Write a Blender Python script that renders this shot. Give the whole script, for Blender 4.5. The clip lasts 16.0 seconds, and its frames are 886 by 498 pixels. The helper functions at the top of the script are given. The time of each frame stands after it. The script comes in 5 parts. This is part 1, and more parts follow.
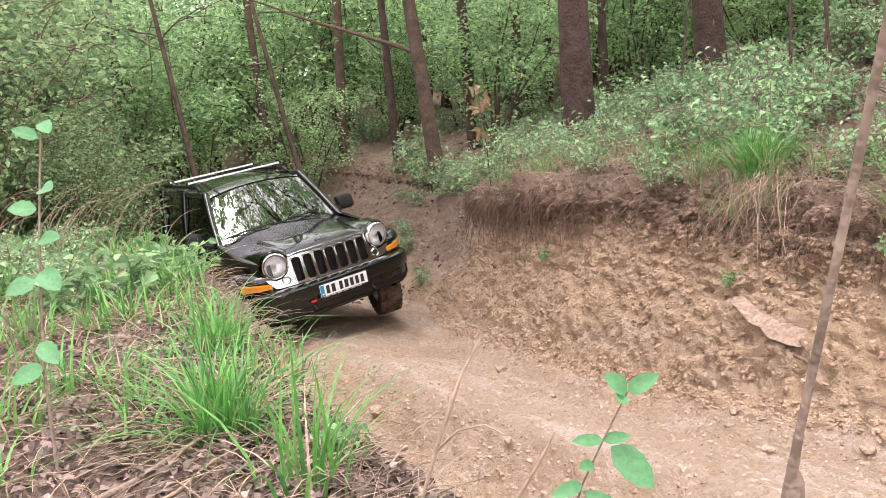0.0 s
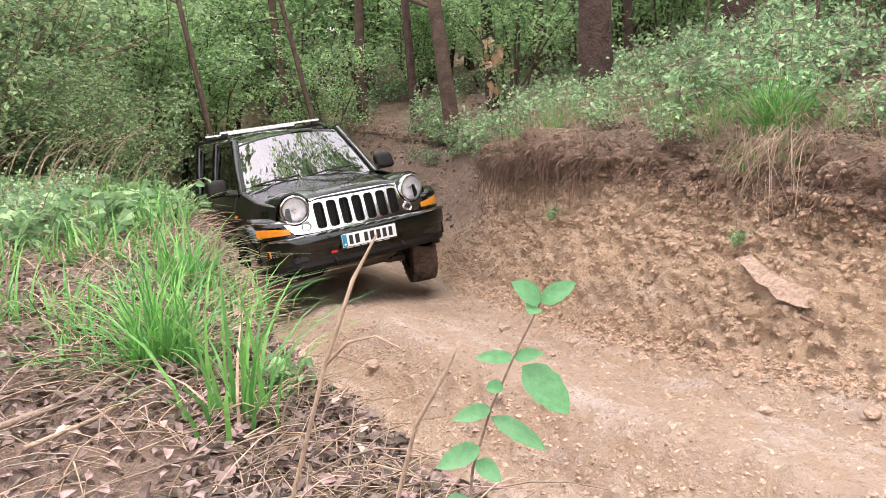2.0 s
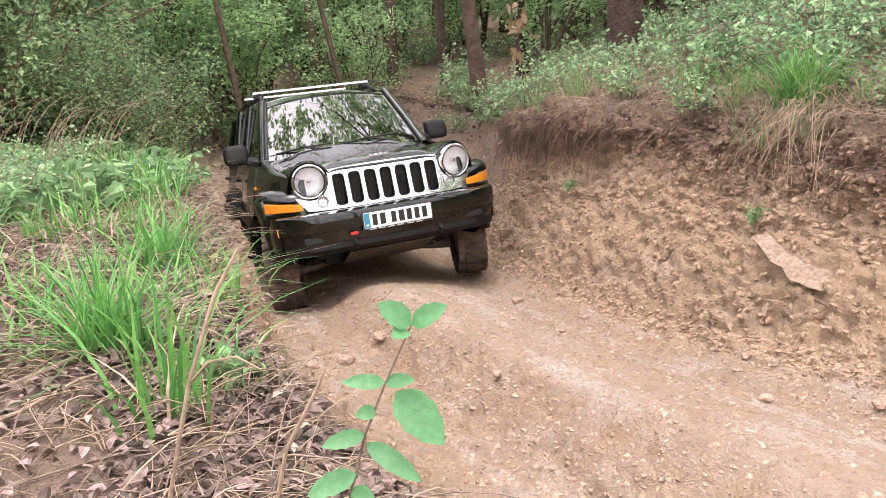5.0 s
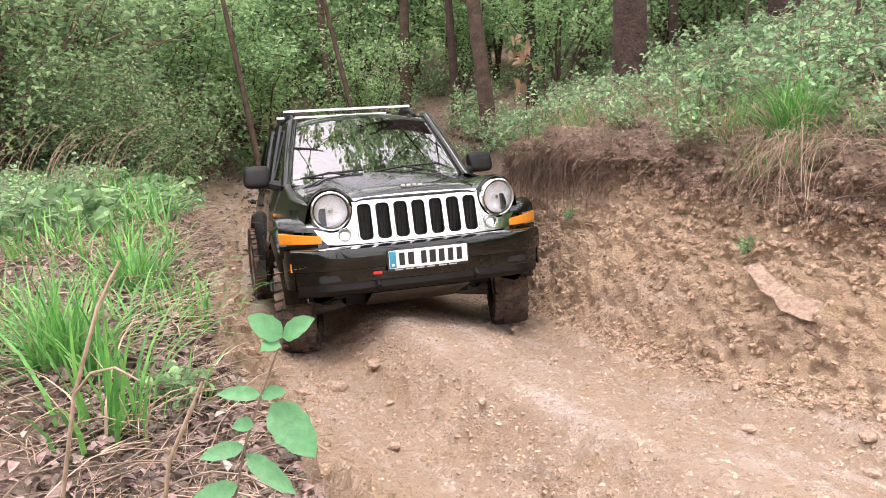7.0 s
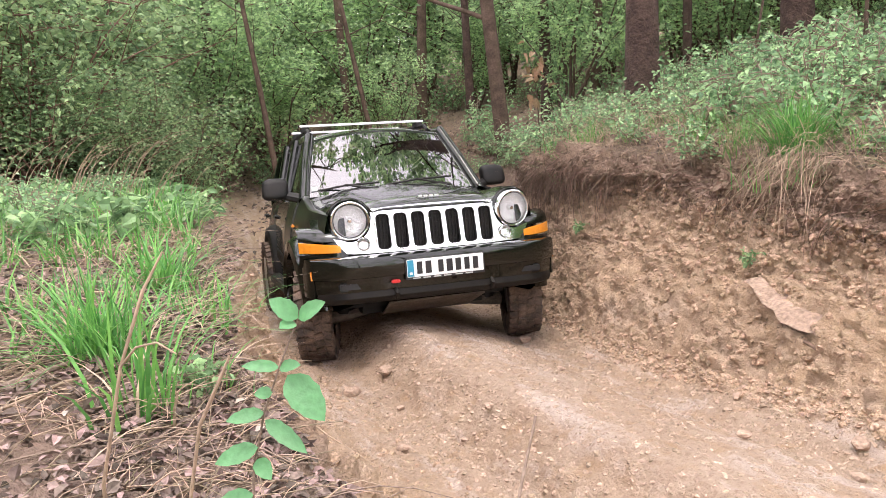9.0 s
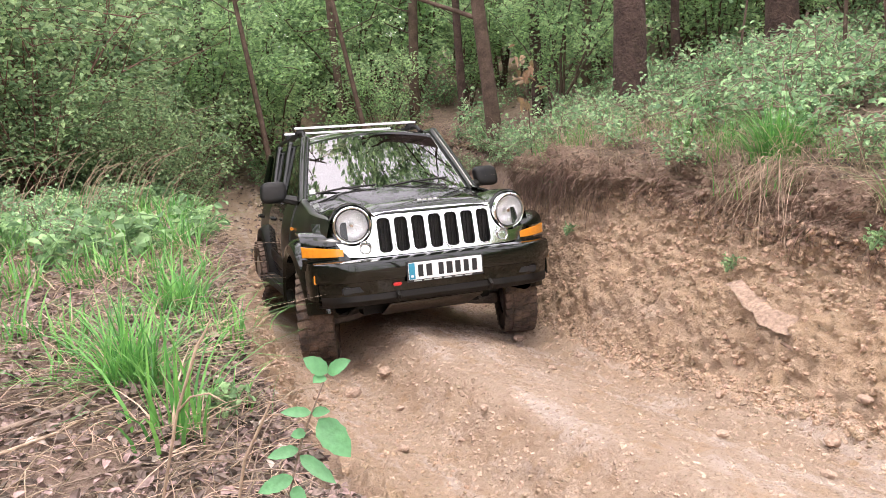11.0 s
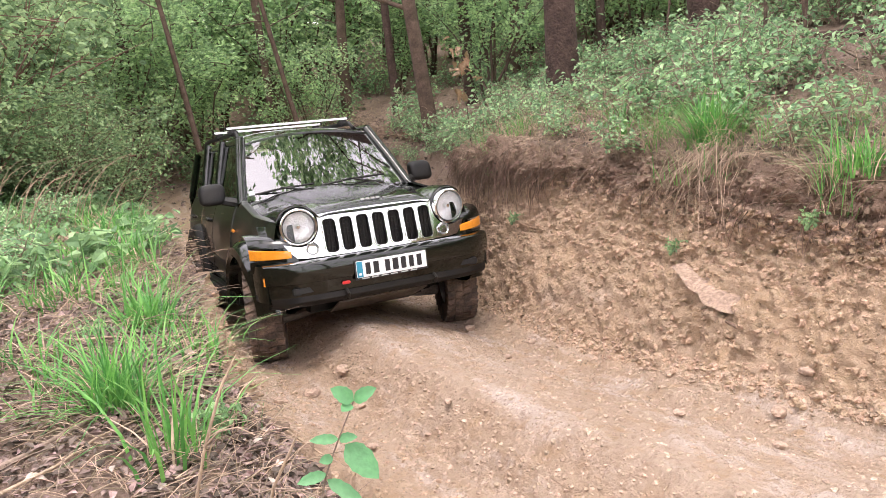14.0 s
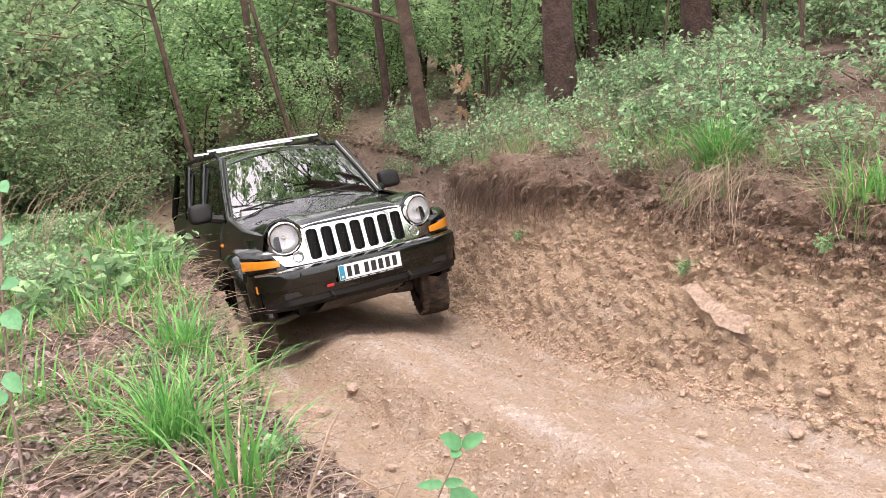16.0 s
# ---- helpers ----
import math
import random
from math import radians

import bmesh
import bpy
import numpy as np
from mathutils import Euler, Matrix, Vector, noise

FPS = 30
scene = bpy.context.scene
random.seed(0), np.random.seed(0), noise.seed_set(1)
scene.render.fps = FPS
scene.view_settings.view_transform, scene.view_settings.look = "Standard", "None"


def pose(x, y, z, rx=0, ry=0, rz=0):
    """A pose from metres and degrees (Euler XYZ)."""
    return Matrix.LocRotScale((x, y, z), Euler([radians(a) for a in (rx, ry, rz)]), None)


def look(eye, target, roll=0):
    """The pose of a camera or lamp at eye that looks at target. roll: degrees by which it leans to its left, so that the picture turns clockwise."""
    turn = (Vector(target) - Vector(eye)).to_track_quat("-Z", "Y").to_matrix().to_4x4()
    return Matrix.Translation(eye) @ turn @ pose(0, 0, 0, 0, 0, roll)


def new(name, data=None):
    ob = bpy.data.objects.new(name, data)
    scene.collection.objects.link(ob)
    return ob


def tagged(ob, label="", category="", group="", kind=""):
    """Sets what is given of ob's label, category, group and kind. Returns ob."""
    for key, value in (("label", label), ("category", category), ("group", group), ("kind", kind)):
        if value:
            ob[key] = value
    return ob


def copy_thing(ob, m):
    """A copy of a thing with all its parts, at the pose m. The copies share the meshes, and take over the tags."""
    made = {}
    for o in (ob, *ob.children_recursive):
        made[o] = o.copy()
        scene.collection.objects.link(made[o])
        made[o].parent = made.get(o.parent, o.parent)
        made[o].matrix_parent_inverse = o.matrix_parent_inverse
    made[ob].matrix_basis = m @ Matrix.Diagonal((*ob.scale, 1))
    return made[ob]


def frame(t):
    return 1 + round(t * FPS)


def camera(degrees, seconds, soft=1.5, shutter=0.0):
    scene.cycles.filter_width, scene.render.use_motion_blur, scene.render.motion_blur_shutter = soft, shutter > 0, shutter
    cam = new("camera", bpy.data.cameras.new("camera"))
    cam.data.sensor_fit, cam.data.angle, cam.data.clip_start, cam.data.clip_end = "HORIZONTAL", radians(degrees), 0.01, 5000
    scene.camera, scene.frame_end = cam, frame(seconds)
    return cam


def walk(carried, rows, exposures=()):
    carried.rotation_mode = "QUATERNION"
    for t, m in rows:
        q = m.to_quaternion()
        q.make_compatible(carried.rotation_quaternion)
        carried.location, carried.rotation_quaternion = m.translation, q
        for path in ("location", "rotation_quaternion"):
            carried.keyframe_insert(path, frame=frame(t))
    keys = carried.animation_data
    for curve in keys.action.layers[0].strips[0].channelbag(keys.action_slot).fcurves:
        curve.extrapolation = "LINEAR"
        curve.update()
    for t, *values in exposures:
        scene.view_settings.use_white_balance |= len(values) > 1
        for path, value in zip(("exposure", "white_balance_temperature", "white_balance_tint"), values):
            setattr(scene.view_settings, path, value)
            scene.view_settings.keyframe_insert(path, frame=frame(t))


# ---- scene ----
cam = camera(58.3, 16.0, soft=0.6)
METRES, EYE, TILT, LEAN, TURN = 1.42, 1.9, -10.0, 4.0, 0.0
ROWS = [
    (0.0, 0.0, 0.0, 0.0, -0.0, 0.0, 0.0),
    (0.5, 0.0165, 0.0016, -0.0082, 0.69, -0.08, -0.53),
    (1.0, 0.0371, 0.0113, -0.0129, 1.11, -0.42, -0.92),
    (1.5, 0.0769, 0.0547, -0.0395, 1.45, -1.36, -1.06),
    (2.0, 0.1078, 0.0936, -0.0627, 1.83, -2.36, -1.21),
    (2.5, 0.1296, 0.1262, -0.0586, 2.41, -2.88, -1.37),
    (3.0, 0.164, 0.1403, -0.0489, 2.94, -3.47, -1.62),
    (3.5, 0.1933, 0.1417, -0.0357, 3.45, -4.47, -1.81),
    (4.0, 0.1993, 0.1442, -0.0266, 3.91, -5.13, -1.84),
    (6.5, 0.3141, 0.168, -0.0202, 5.67, -4.22, -2.08),
    (7.0, 0.3393, 0.1536, -0.0292, 6.11, -2.96, -2.24),
    (7.5, 0.3613, 0.1339, -0.0479, 6.58, -2.32, -2.57),
    (8.0, 0.3748, 0.1125, -0.0504, 6.95, -1.98, -2.76),
    (8.5, 0.3715, 0.083, -0.0482, 7.28, -1.95, -2.92),
    (11.0, 0.374, -0.0854, 0.0464, 6.75, -2.86, -2.25),
    (11.5, 0.3431, -0.1212, 0.0708, 4.98, -2.94, -1.53),
    (12.0, 0.31, -0.1322, 0.0909, 3.94, -3.07, -0.87),
    (12.5, 0.2962, -0.1343, 0.0928, 3.23, -3.32, -0.42),
    (13.0, 0.2951, -0.1347, 0.0929, 2.81, -3.55, -0.23),
    (13.5, 0.298, -0.1329, 0.093, 2.26, -3.74, 0.05),
    (14.0, 0.2897, -0.1363, 0.0948, 1.72, -3.85, 0.29),
    (14.5, 0.2658, -0.1557, 0.1047, 1.23, -3.95, 0.4),
    (15.0, 0.2262, -0.1681, 0.1165, 0.76, -3.97, 0.37),
    (15.5, 0.1882, -0.1673, 0.1333, 0.35, -3.71, 0.32),
    (16.0, 0.1506, -0.1541, 0.1396, 0.33, -3.17, 0.07),
]
walk(cam, [(t, pose(0, 0, EYE, TILT, LEAN, TURN) @ pose(METRES * x, METRES * y, METRES * z, 90 + pitch, roll, yaw)) for t, x, y, z, yaw, pitch, roll in ROWS])

# ---- light: a bright, thinly overcast spring sky over an open wood ----
world = bpy.data.worlds.new("sky")
scene.world = world
world.use_nodes = True
wt = world.node_tree
sky = wt.nodes.new("ShaderNodeTexSky")
sky.sky_type, sky.sun_disc = "NISHITA", False
sky.sun_elevation, sky.sun_rotation = radians(75), radians(195)
sky.air_density, sky.dust_density, sky.ozone_density = 1.0, 4.0, 1.0
bg = wt.nodes["Background"]
veil = wt.nodes.new("ShaderNodeMix")
veil.data_type = "RGBA"
veil.inputs[0].default_value = 0.7
veil.inputs[7].default_value = (14.3, 12.9, 14.1, 1)
wt.links.new(sky.outputs[0], veil.inputs[6])
wt.links.new(veil.outputs[2], bg.inputs[0])
bg.inputs[1].default_value = 0.15
sun_data = bpy.data.lights.new("sun", "SUN")
sun_data.energy, sun_data.angle, sun_data.color = 1.2, radians(25), (1.0, 0.93, 0.88)
sun = new("sun", sun_data)
sun.matrix_world = look((0.8, 0.2, 12), (0, 3, 0))
scene.view_settings.exposure = 1.1

# ---- materials ----
def mat(name, color, rough=0.6, metal=0.0, var=0.25, scale=6.0, fine=60.0, bump=0.15, spec=0.5, tint=None, rand=0.0, trans=0.0, coat=0.0, dist=0.02):
    """A surface with two scales of variation and a fine relief."""
    m = bpy.data.materials.new(name)
    m.use_nodes = True
    nt = m.node_tree
    n, ln = nt.nodes, nt.links
    b = n["Principled BSDF"]
    co = n.new("ShaderNodeTexCoord")
    n1, n2 = n.new("ShaderNodeTexNoise"), n.new("ShaderNodeTexNoise")
    n1.inputs["Scale"].default_value, n2.inputs["Scale"].default_value = scale, fine
    n1.inputs["Detail"].default_value, n2.inputs["Detail"].default_value = 4, 3
    for q in (n1, n2):
        ln.new(co.outputs["Object"], q.inputs["Vector"])
    mix = n.new("ShaderNodeMix")
    mix.data_type = "RGBA"
    c2 = tint or tuple(c * (1 - var) for c in color)
    mix.inputs[6].default_value, mix.inputs[7].default_value = (*color, 1), (*c2, 1)
    ramp = n.new("ShaderNodeMapRange")
    ramp.inputs[1].default_value, ramp.inputs[2].default_value = 0.35, 0.65
    ln.new(n1.outputs[0], ramp.inputs[0])
    ln.new(ramp.outputs[0], mix.inputs[0])
    hsv = n.new("ShaderNodeHueSaturation")
    ln.new(mix.outputs[2], hsv.inputs["Color"])
    mr = n.new("ShaderNodeMapRange")
    mr.inputs[3].default_value, mr.inputs[4].default_value = 1 - var * 0.7, 1 + var * 0.7
    mr.inputs[1].default_value, mr.inputs[2].default_value = 0.3, 0.7
    ln.new(n2.outputs[0], mr.inputs[0])
    if rand:
        gi = n.new("ShaderNodeNewGeometry")
        rr = n.new("ShaderNodeMapRange")
        rr.inputs[3].default_value, rr.inputs[4].default_value = 1 - rand, 1 + rand
        ln.new(gi.outputs["Random Per Island"], rr.inputs[0])
        mul = n.new("ShaderNodeMath")
        mul.operation = "MULTIPLY"
        ln.new(rr.outputs[0], mul.inputs[0])
        ln.new(mr.outputs[0], mul.inputs[1])
        ln.new(mul.outputs[0], hsv.inputs["Value"])
        hr = n.new("ShaderNodeMapRange")
        hr.inputs[3].default_value, hr.inputs[4].default_value = 0.5 + rand * 0.05, 0.5 - rand * 0.05
        ln.new(gi.outputs["Random Per Island"], hr.inputs[0])
        ln.new(hr.outputs[0], hsv.inputs["Hue"])
    else:
        ln.new(mr.outputs[0], hsv.inputs["Value"])
    ln.new(hsv.outputs[0], b.inputs["Base Color"])
    b.inputs["Roughness"].default_value, b.inputs["Metallic"].default_value = rough, metal
    b.inputs["Specular IOR Level"].default_value = spec
    if coat:
        b.inputs["Coat Weight"].default_value, b.inputs["Coat Roughness"].default_value, b.inputs["Coat IOR"].default_value = coat, 0.03, 1.62
    if bump:
        bp = n.new("ShaderNodeBump")
        bp.inputs["Strength"].default_value, bp.inputs["Distance"].default_value = bump, dist
        ln.new(n2.outputs[0], bp.inputs["Height"])
        ln.new(bp.outputs[0], b.inputs["Normal"])
    if trans:
        tl, ms = n.new("ShaderNodeBsdfTranslucent"), n.new("ShaderNodeMixShader")
        out = n["Material Output"]
        ms.inputs[0].default_value = trans
        ln.new(hsv.outputs[0], tl.inputs["Color"])
        ln.new(b.outputs[0], ms.inputs[1])
        ln.new(tl.outputs[0], ms.inputs[2])
        ln.new(ms.outputs[0], out.inputs["Surface"])
    return m


def glass(name, color=(0.9, 0.95, 0.93), ior=1.5, gloss=1.0, clear=0.6):
    """A pane: it mirrors by its angle and lets the rest through."""
    m = bpy.data.materials.new(name)
    m.use_nodes = True
    n, ln = m.node_tree.nodes, m.node_tree.links
    n.remove(n["Principled BSDF"])
    tr, gl, fr, ms = n.new("ShaderNodeBsdfTransparent"), n.new("ShaderNodeBsdfGlossy"), n.new("ShaderNodeFresnel"), n.new("ShaderNodeMixShader")
    tr.inputs[0].default_value = (*(c * clear for c in color), 1)
    gl.inputs["Roughness"].default_value = 0.015
    gl.inputs[0].default_value = (gloss, gloss, gloss, 1)
    fr.inputs[0].default_value = ior
    ln.new(fr.outputs[0], ms.inputs[0])
    ln.new(tr.outputs[0], ms.inputs[1])
    ln.new(gl.outputs[0], ms.inputs[2])
    ln.new(ms.outputs[0], n["Material Output"].inputs["Surface"])
    return m


def ground_material():
    """Sandy loam, darker root soil and leaf litter, blended by the layer stored in the mesh."""
    m = bpy.data.materials.new("ground_soil")
    m.use_nodes = True
    n, ln = m.node_tree.nodes, m.node_tree.links
    b = n["Principled BSDF"]
    co, at = n.new("ShaderNodeTexCoord"), n.new("ShaderNodeVertexColor")
    at.layer_name = "layer"
    sep = n.new("ShaderNodeSeparateColor")
    ln.new(at.outputs[0], sep.inputs[0])

    def tex(scale, detail=5, rough=0.6):
        q = n.new("ShaderNodeTexNoise")
        q.inputs["Scale"].default_value, q.inputs["Detail"].default_value, q.inputs["Roughness"].default_value = scale, detail, rough
        ln.new(co.outputs["Object"], q.inputs["Vector"])
        return q.outputs[0]

    def blend(f, a, c, lo=0.35, hi=0.65):
        r, x = n.new("ShaderNodeMapRange"), n.new("ShaderNodeMix")
        r.inputs[1].default_value, r.inputs[2].default_value = lo, hi
        x.data_type = "RGBA"
        ln.new(f, r.inputs[0])
        ln.new(r.outputs[0], x.inputs[0])
        for s, v in ((x.inputs[6], a), (x.inputs[7], c)):
            if isinstance(v, tuple):
                s.default_value = (*v, 1)
            else:
                ln.new(v, s)
        return x.outputs[2]

    big, mid, small, grit = tex(1.3), tex(7), tex(38), tex(160, 3)
    along_track, streak = n.new("ShaderNodeMapping"), n.new("ShaderNodeTexNoise")
    along_track.vector_type = "TEXTURE"
    along_track.inputs["Rotation"].default_value = (0, 0, radians(-60))
    along_track.inputs["Scale"].default_value = (1.3, 0.2, 0.25)
    streak.inputs["Scale"].default_value, streak.inputs["Detail"].default_value, streak.inputs["Roughness"].default_value = 1.0, 6, 0.65
    ln.new(co.outputs["Object"], along_track.inputs["Vector"])
    ln.new(along_track.outputs[0], streak.inputs["Vector"])
    track = blend(big, (0.47, 0.34, 0.24), (0.53, 0.405, 0.31))
    track = blend(streak.outputs[0], track, (0.63, 0.515, 0.44), 0.5, 0.62)
    track = blend(mid, track, (0.48, 0.325, 0.2), 0.52, 0.74)
    # Dark specks, also standing in for the small shadows round crumbs.
    track = blend(small, track, (0.30, 0.2, 0.14), 0.55, 0.75)
    track = blend(grit, track, (0.26, 0.175, 0.125), 0.56, 0.78)
    bank = blend(mid, (0.57, 0.40, 0.26), (0.46, 0.325, 0.22))
    # Dark grains, which also give the face the look of shaded crevices.
    bank = blend(grit, bank, (0.26, 0.175, 0.115), 0.53, 0.75)
    bank = blend(small, bank, (0.66, 0.5, 0.365), 0.5, 0.75)
    root = blend(mid, (0.29, 0.19, 0.135), (0.18, 0.12, 0.09))
    root = blend(small, root, (0.44, 0.3, 0.21), 0.55, 0.8)
    litter = blend(mid, (0.31, 0.22, 0.17), (0.21, 0.15, 0.115))
    litter = blend(small, litter, (0.34, 0.27, 0.2), 0.58, 0.75)
    col = blend(sep.outputs[0], track, bank, 0.0, 1.0)
    col = blend(sep.outputs[1], col, root, 0.0, 1.0)
    col = blend(sep.outputs[2], col, litter, 0.0, 1.0)
    ln.new(col, b.inputs["Base Color"])
    b.inputs["Roughness"].default_value = 0.92
    b.inputs["Specular IOR Level"].default_value = 0.25
    add, bp = n.new("ShaderNodeMath"), n.new("ShaderNodeBump")
    add.operation = "ADD"
    ln.new(small, add.inputs[0])
    ln.new(grit, add.inputs[1])
    warp = n.new("ShaderNodeMix")
    warp.data_type = "VECTOR"
    warp.inputs[0].default_value = 0.06
    fold = n.new("ShaderNodeTexNoise")
    fold.inputs["Scale"].default_value = 9
    ln.new(co.outputs["Object"], fold.inputs["Vector"])
    ln.new(co.outputs["Object"], warp.inputs[4])
    ln.new(fold.outputs[1], warp.inputs[5])
    total = add.outputs[0]
    for scale, amount in ((17, 0.7), (48, 0.45)):
        vo, mul, plus = n.new("ShaderNodeTexVoronoi"), n.new("ShaderNodeMath"), n.new("ShaderNodeMath")
        vo.inputs["Scale"].default_value = scale
        ln.new(warp.outputs[1], vo.inputs["Vector"])
        mul.operation, plus.operation = "MULTIPLY", "SUBTRACT"
        mul.inputs[1].default_value = amount
        ln.new(vo.outputs["Distance"], mul.inputs[0])
        ln.new(total, plus.inputs[0])
        ln.new(mul.outputs[0], plus.inputs[1])
        total = plus.outputs[0]
    ln.new(total, bp.inputs["Height"])
    bp.inputs["Strength"].default_value, bp.inputs["Distance"].default_value = 0.95, 0.03
    ln.new(bp.outputs[0], b.inputs["Normal"])
    return m


SOIL = ground_material()
CLOD = mat("soil_clod", (0.50, 0.355, 0.245), 0.95, var=0.4, scale=30, fine=110, bump=0.8, spec=0.2, rand=0.2)
GRAVEL = mat("track_gravel", (0.46, 0.34, 0.25), 0.95, var=0.4, scale=9, fine=70, bump=0.6, spec=0.2, rand=0.22)
CLOD_DARK = mat("root_soil_clod", (0.27, 0.19, 0.14), 0.95, var=0.4, scale=12, fine=80, bump=0.6, spec=0.2, rand=0.2)
STONE = mat("sandstone", (0.42, 0.305, 0.23), 0.92, var=0.4, scale=9, fine=45, bump=0.9, tint=(0.28, 0.2, 0.15), spec=0.25)
ROOT = mat("root_fibre", (0.22, 0.15, 0.11), 0.9, var=0.4, scale=10, fine=90, rand=0.45, spec=0.2)
STRAW = mat("dead_grass", (0.50, 0.38, 0.27), 0.8, var=0.3, scale=12, fine=60, rand=0.4, spec=0.3, trans=0.2)
DEADLEAF = mat("dead_leaf", (0.27, 0.205, 0.175), 0.85, var=0.4, scale=14, fine=90, rand=0.6, spec=0.25)
PALELEAF = mat("bleached_leaf", (0.46, 0.39, 0.33), 0.8, var=0.25, scale=14, fine=90, rand=0.3, spec=0.3)
GRASS = mat("fresh_grass", (0.15, 0.38, 0.09), 0.5, var=0.25, scale=9, fine=50, bump=0.05, rand=0.35, trans=0.35)
HERB = mat("herb_leaf", (0.29, 0.45, 0.22), 0.6, var=0.25, scale=8, fine=60, bump=0.1, rand=0.45, trans=0.38, spec=0.25)
BRAMBLE = mat("bramble_leaf", (0.33, 0.51, 0.27), 0.6, var=0.25, scale=8, fine=60, bump=0.1, rand=0.5, trans=0.4, spec=0.25)
SHRUB = mat("shrub_leaf", (0.29, 0.42, 0.21), 0.6, var=0.3, scale=4, fine=50, bump=0.1, rand=0.5, trans=0.42, spec=0.25)
CANOPY = mat("tree_leaf", (0.43, 0.61, 0.32), 0.6, var=0.3, scale=2, fine=40, bump=0.1, rand=0.5, trans=0.62, spec=0.25)
SPRIG = mat("sapling_leaf", (0.14, 0.36, 0.15), 0.45, var=0.15, scale=20, fine=120, bump=0.15, rand=0.2, trans=0.35)
REDLEAF = mat("young_copper_leaf", (0.36, 0.24, 0.14), 0.5, var=0.3, scale=9, fine=60, rand=0.3, trans=0.3)
BARK = mat("pine_bark", (0.10, 0.066, 0.055), 0.95, var=0.4, scale=7, fine=38, bump=0.9, spec=0.2, dist=0.03)
BARK_GREY = mat("young_bark", (0.13, 0.09, 0.068), 0.9, var=0.4, scale=9, fine=55, bump=0.6, spec=0.2)
BRIAR = mat("briar_stem", (0.2, 0.115, 0.085), 0.8, var=0.35, scale=12, fine=60, bump=0.3, spec=0.25)
TWIG = mat("dry_twig", (0.3, 0.225, 0.175), 0.85, var=0.3, scale=20, fine=120, bump=0.3, spec=0.2)

PAINT = mat("dark_green_paint", (0.003, 0.005, 0.003), 0.2, var=0.35, scale=5, fine=90, bump=0.006, coat=0.9, tint=(0.006, 0.0075, 0.005), spec=0.05)
PAINT_DUSTY = mat("dusty_green_paint", (0.010, 0.012, 0.009), 0.3, var=0.4, scale=3, fine=40, bump=0.01, spec=0.05, coat=0.7, tint=(0.024, 0.022, 0.017))
PLASTIC = mat("black_plastic", (0.008, 0.008, 0.008), 0.5, spec=0.25, var=0.3, scale=8, fine=120, bump=0.1, tint=(0.016, 0.014, 0.012))
RUBBER = mat("muddy_tyre_rubber", (0.06, 0.05, 0.046), 0.85, var=0.4, scale=9, fine=80, bump=0.4, tint=(0.2, 0.14, 0.105), spec=0.25)
CHROME = mat("chrome", (0.82, 0.83, 0.83), 0.09, 1.0, var=0.06, scale=5, fine=60, bump=0.01)
ALU = mat("brushed_aluminium", (0.72, 0.72, 0.71), 0.32, 1.0, var=0.12, scale=9, fine=120, bump=0.04)
STEEL = mat("dirty_steel", (0.2, 0.17, 0.145), 0.6, 0.4, var=0.4, scale=10, fine=70, bump=0.3)
AMBER = mat("amber_lens", (0.75, 0.27, 0.02), 0.15, var=0.12, scale=30, fine=160, bump=0.1, coat=0.8)
RED = mat("red_plastic", (0.55, 0.03, 0.03), 0.35, var=0.15)
PLATE_WHITE = mat("plate_white", (0.78, 0.79, 0.78), 0.4, var=0.06, scale=12, fine=80, bump=0.02)
PLATE_BLUE = mat("plate_blue", (0.03, 0.25, 0.38), 0.4, var=0.1)
INK = mat("ink_and_recess_black", (0.015, 0.015, 0.016), 0.45, var=0.2)
PALE = mat("pale_print", (0.5, 0.52, 0.5), 0.5, var=0.15)
CABIN = mat("cabin_trim", (0.045, 0.045, 0.043), 0.7, var=0.25, scale=12, fine=120, bump=0.2)
WINDSCREEN = glass("windscreen_glass", ior=2.8, clear=0.4)
TINTED = glass("tinted_glass", (0.5, 0.55, 0.52), ior=1.6, clear=0.35)
LENS = glass("lamp_glass", (1, 1, 1), ior=1.25, clear=1.0)
REFLECTOR = mat("lamp_reflector", (0.96, 0.97, 0.98), 0.25, 0.3, var=0.08, scale=60, fine=90, bump=0.8)
MIRROR = mat("mirror_silver", (0.85, 0.86, 0.87), 0.03, 1.0, var=0.02, bump=0)


# ---- helpers for meshes ----
def link_mesh(name, verts, faces, material, parent=None, smooth=False, label=""):
    me = bpy.data.meshes.new(name)
    me.from_pydata(verts, [], faces)
    me.materials.append(material)
    if smooth:
        me.polygons.foreach_set("use_smooth", [True] * len(me.polygons))
    me.update()
    ob = new(name, me)
    ob.parent = parent
    if label:
        ob["label"] = label
    return ob


def part(name, bm, material, parent, label="", smooth=False):
    me = bpy.data.meshes.new(name)
    bmesh.ops.recalc_face_normals(bm, faces=bm.faces)
    bm.to_mesh(me)
    bm.free()
    me.materials.append(material)
    if smooth:
        me.polygons.foreach_set("use_smooth", [True] * len(me.polygons))
        me.set_sharp_from_angle(angle=radians(38))
    ob = new(name, me)
    ob.parent = parent
    if label:
        ob["label"] = label
    return ob


def hash3(i, j, k, seed):
    h = (i * 374761393 + j * 668265263 + k * 1442695041 + seed * 974711) & 0xFFFFFFFF
    h = ((h ^ (h >> 15)) * 739982445) & 0xFFFFFFFF
    h = ((h ^ (h >> 13)) * 1274126177) & 0xFFFFFFFF
    return ((h ^ (h >> 16)) & 0xFFFF) / 65535.0


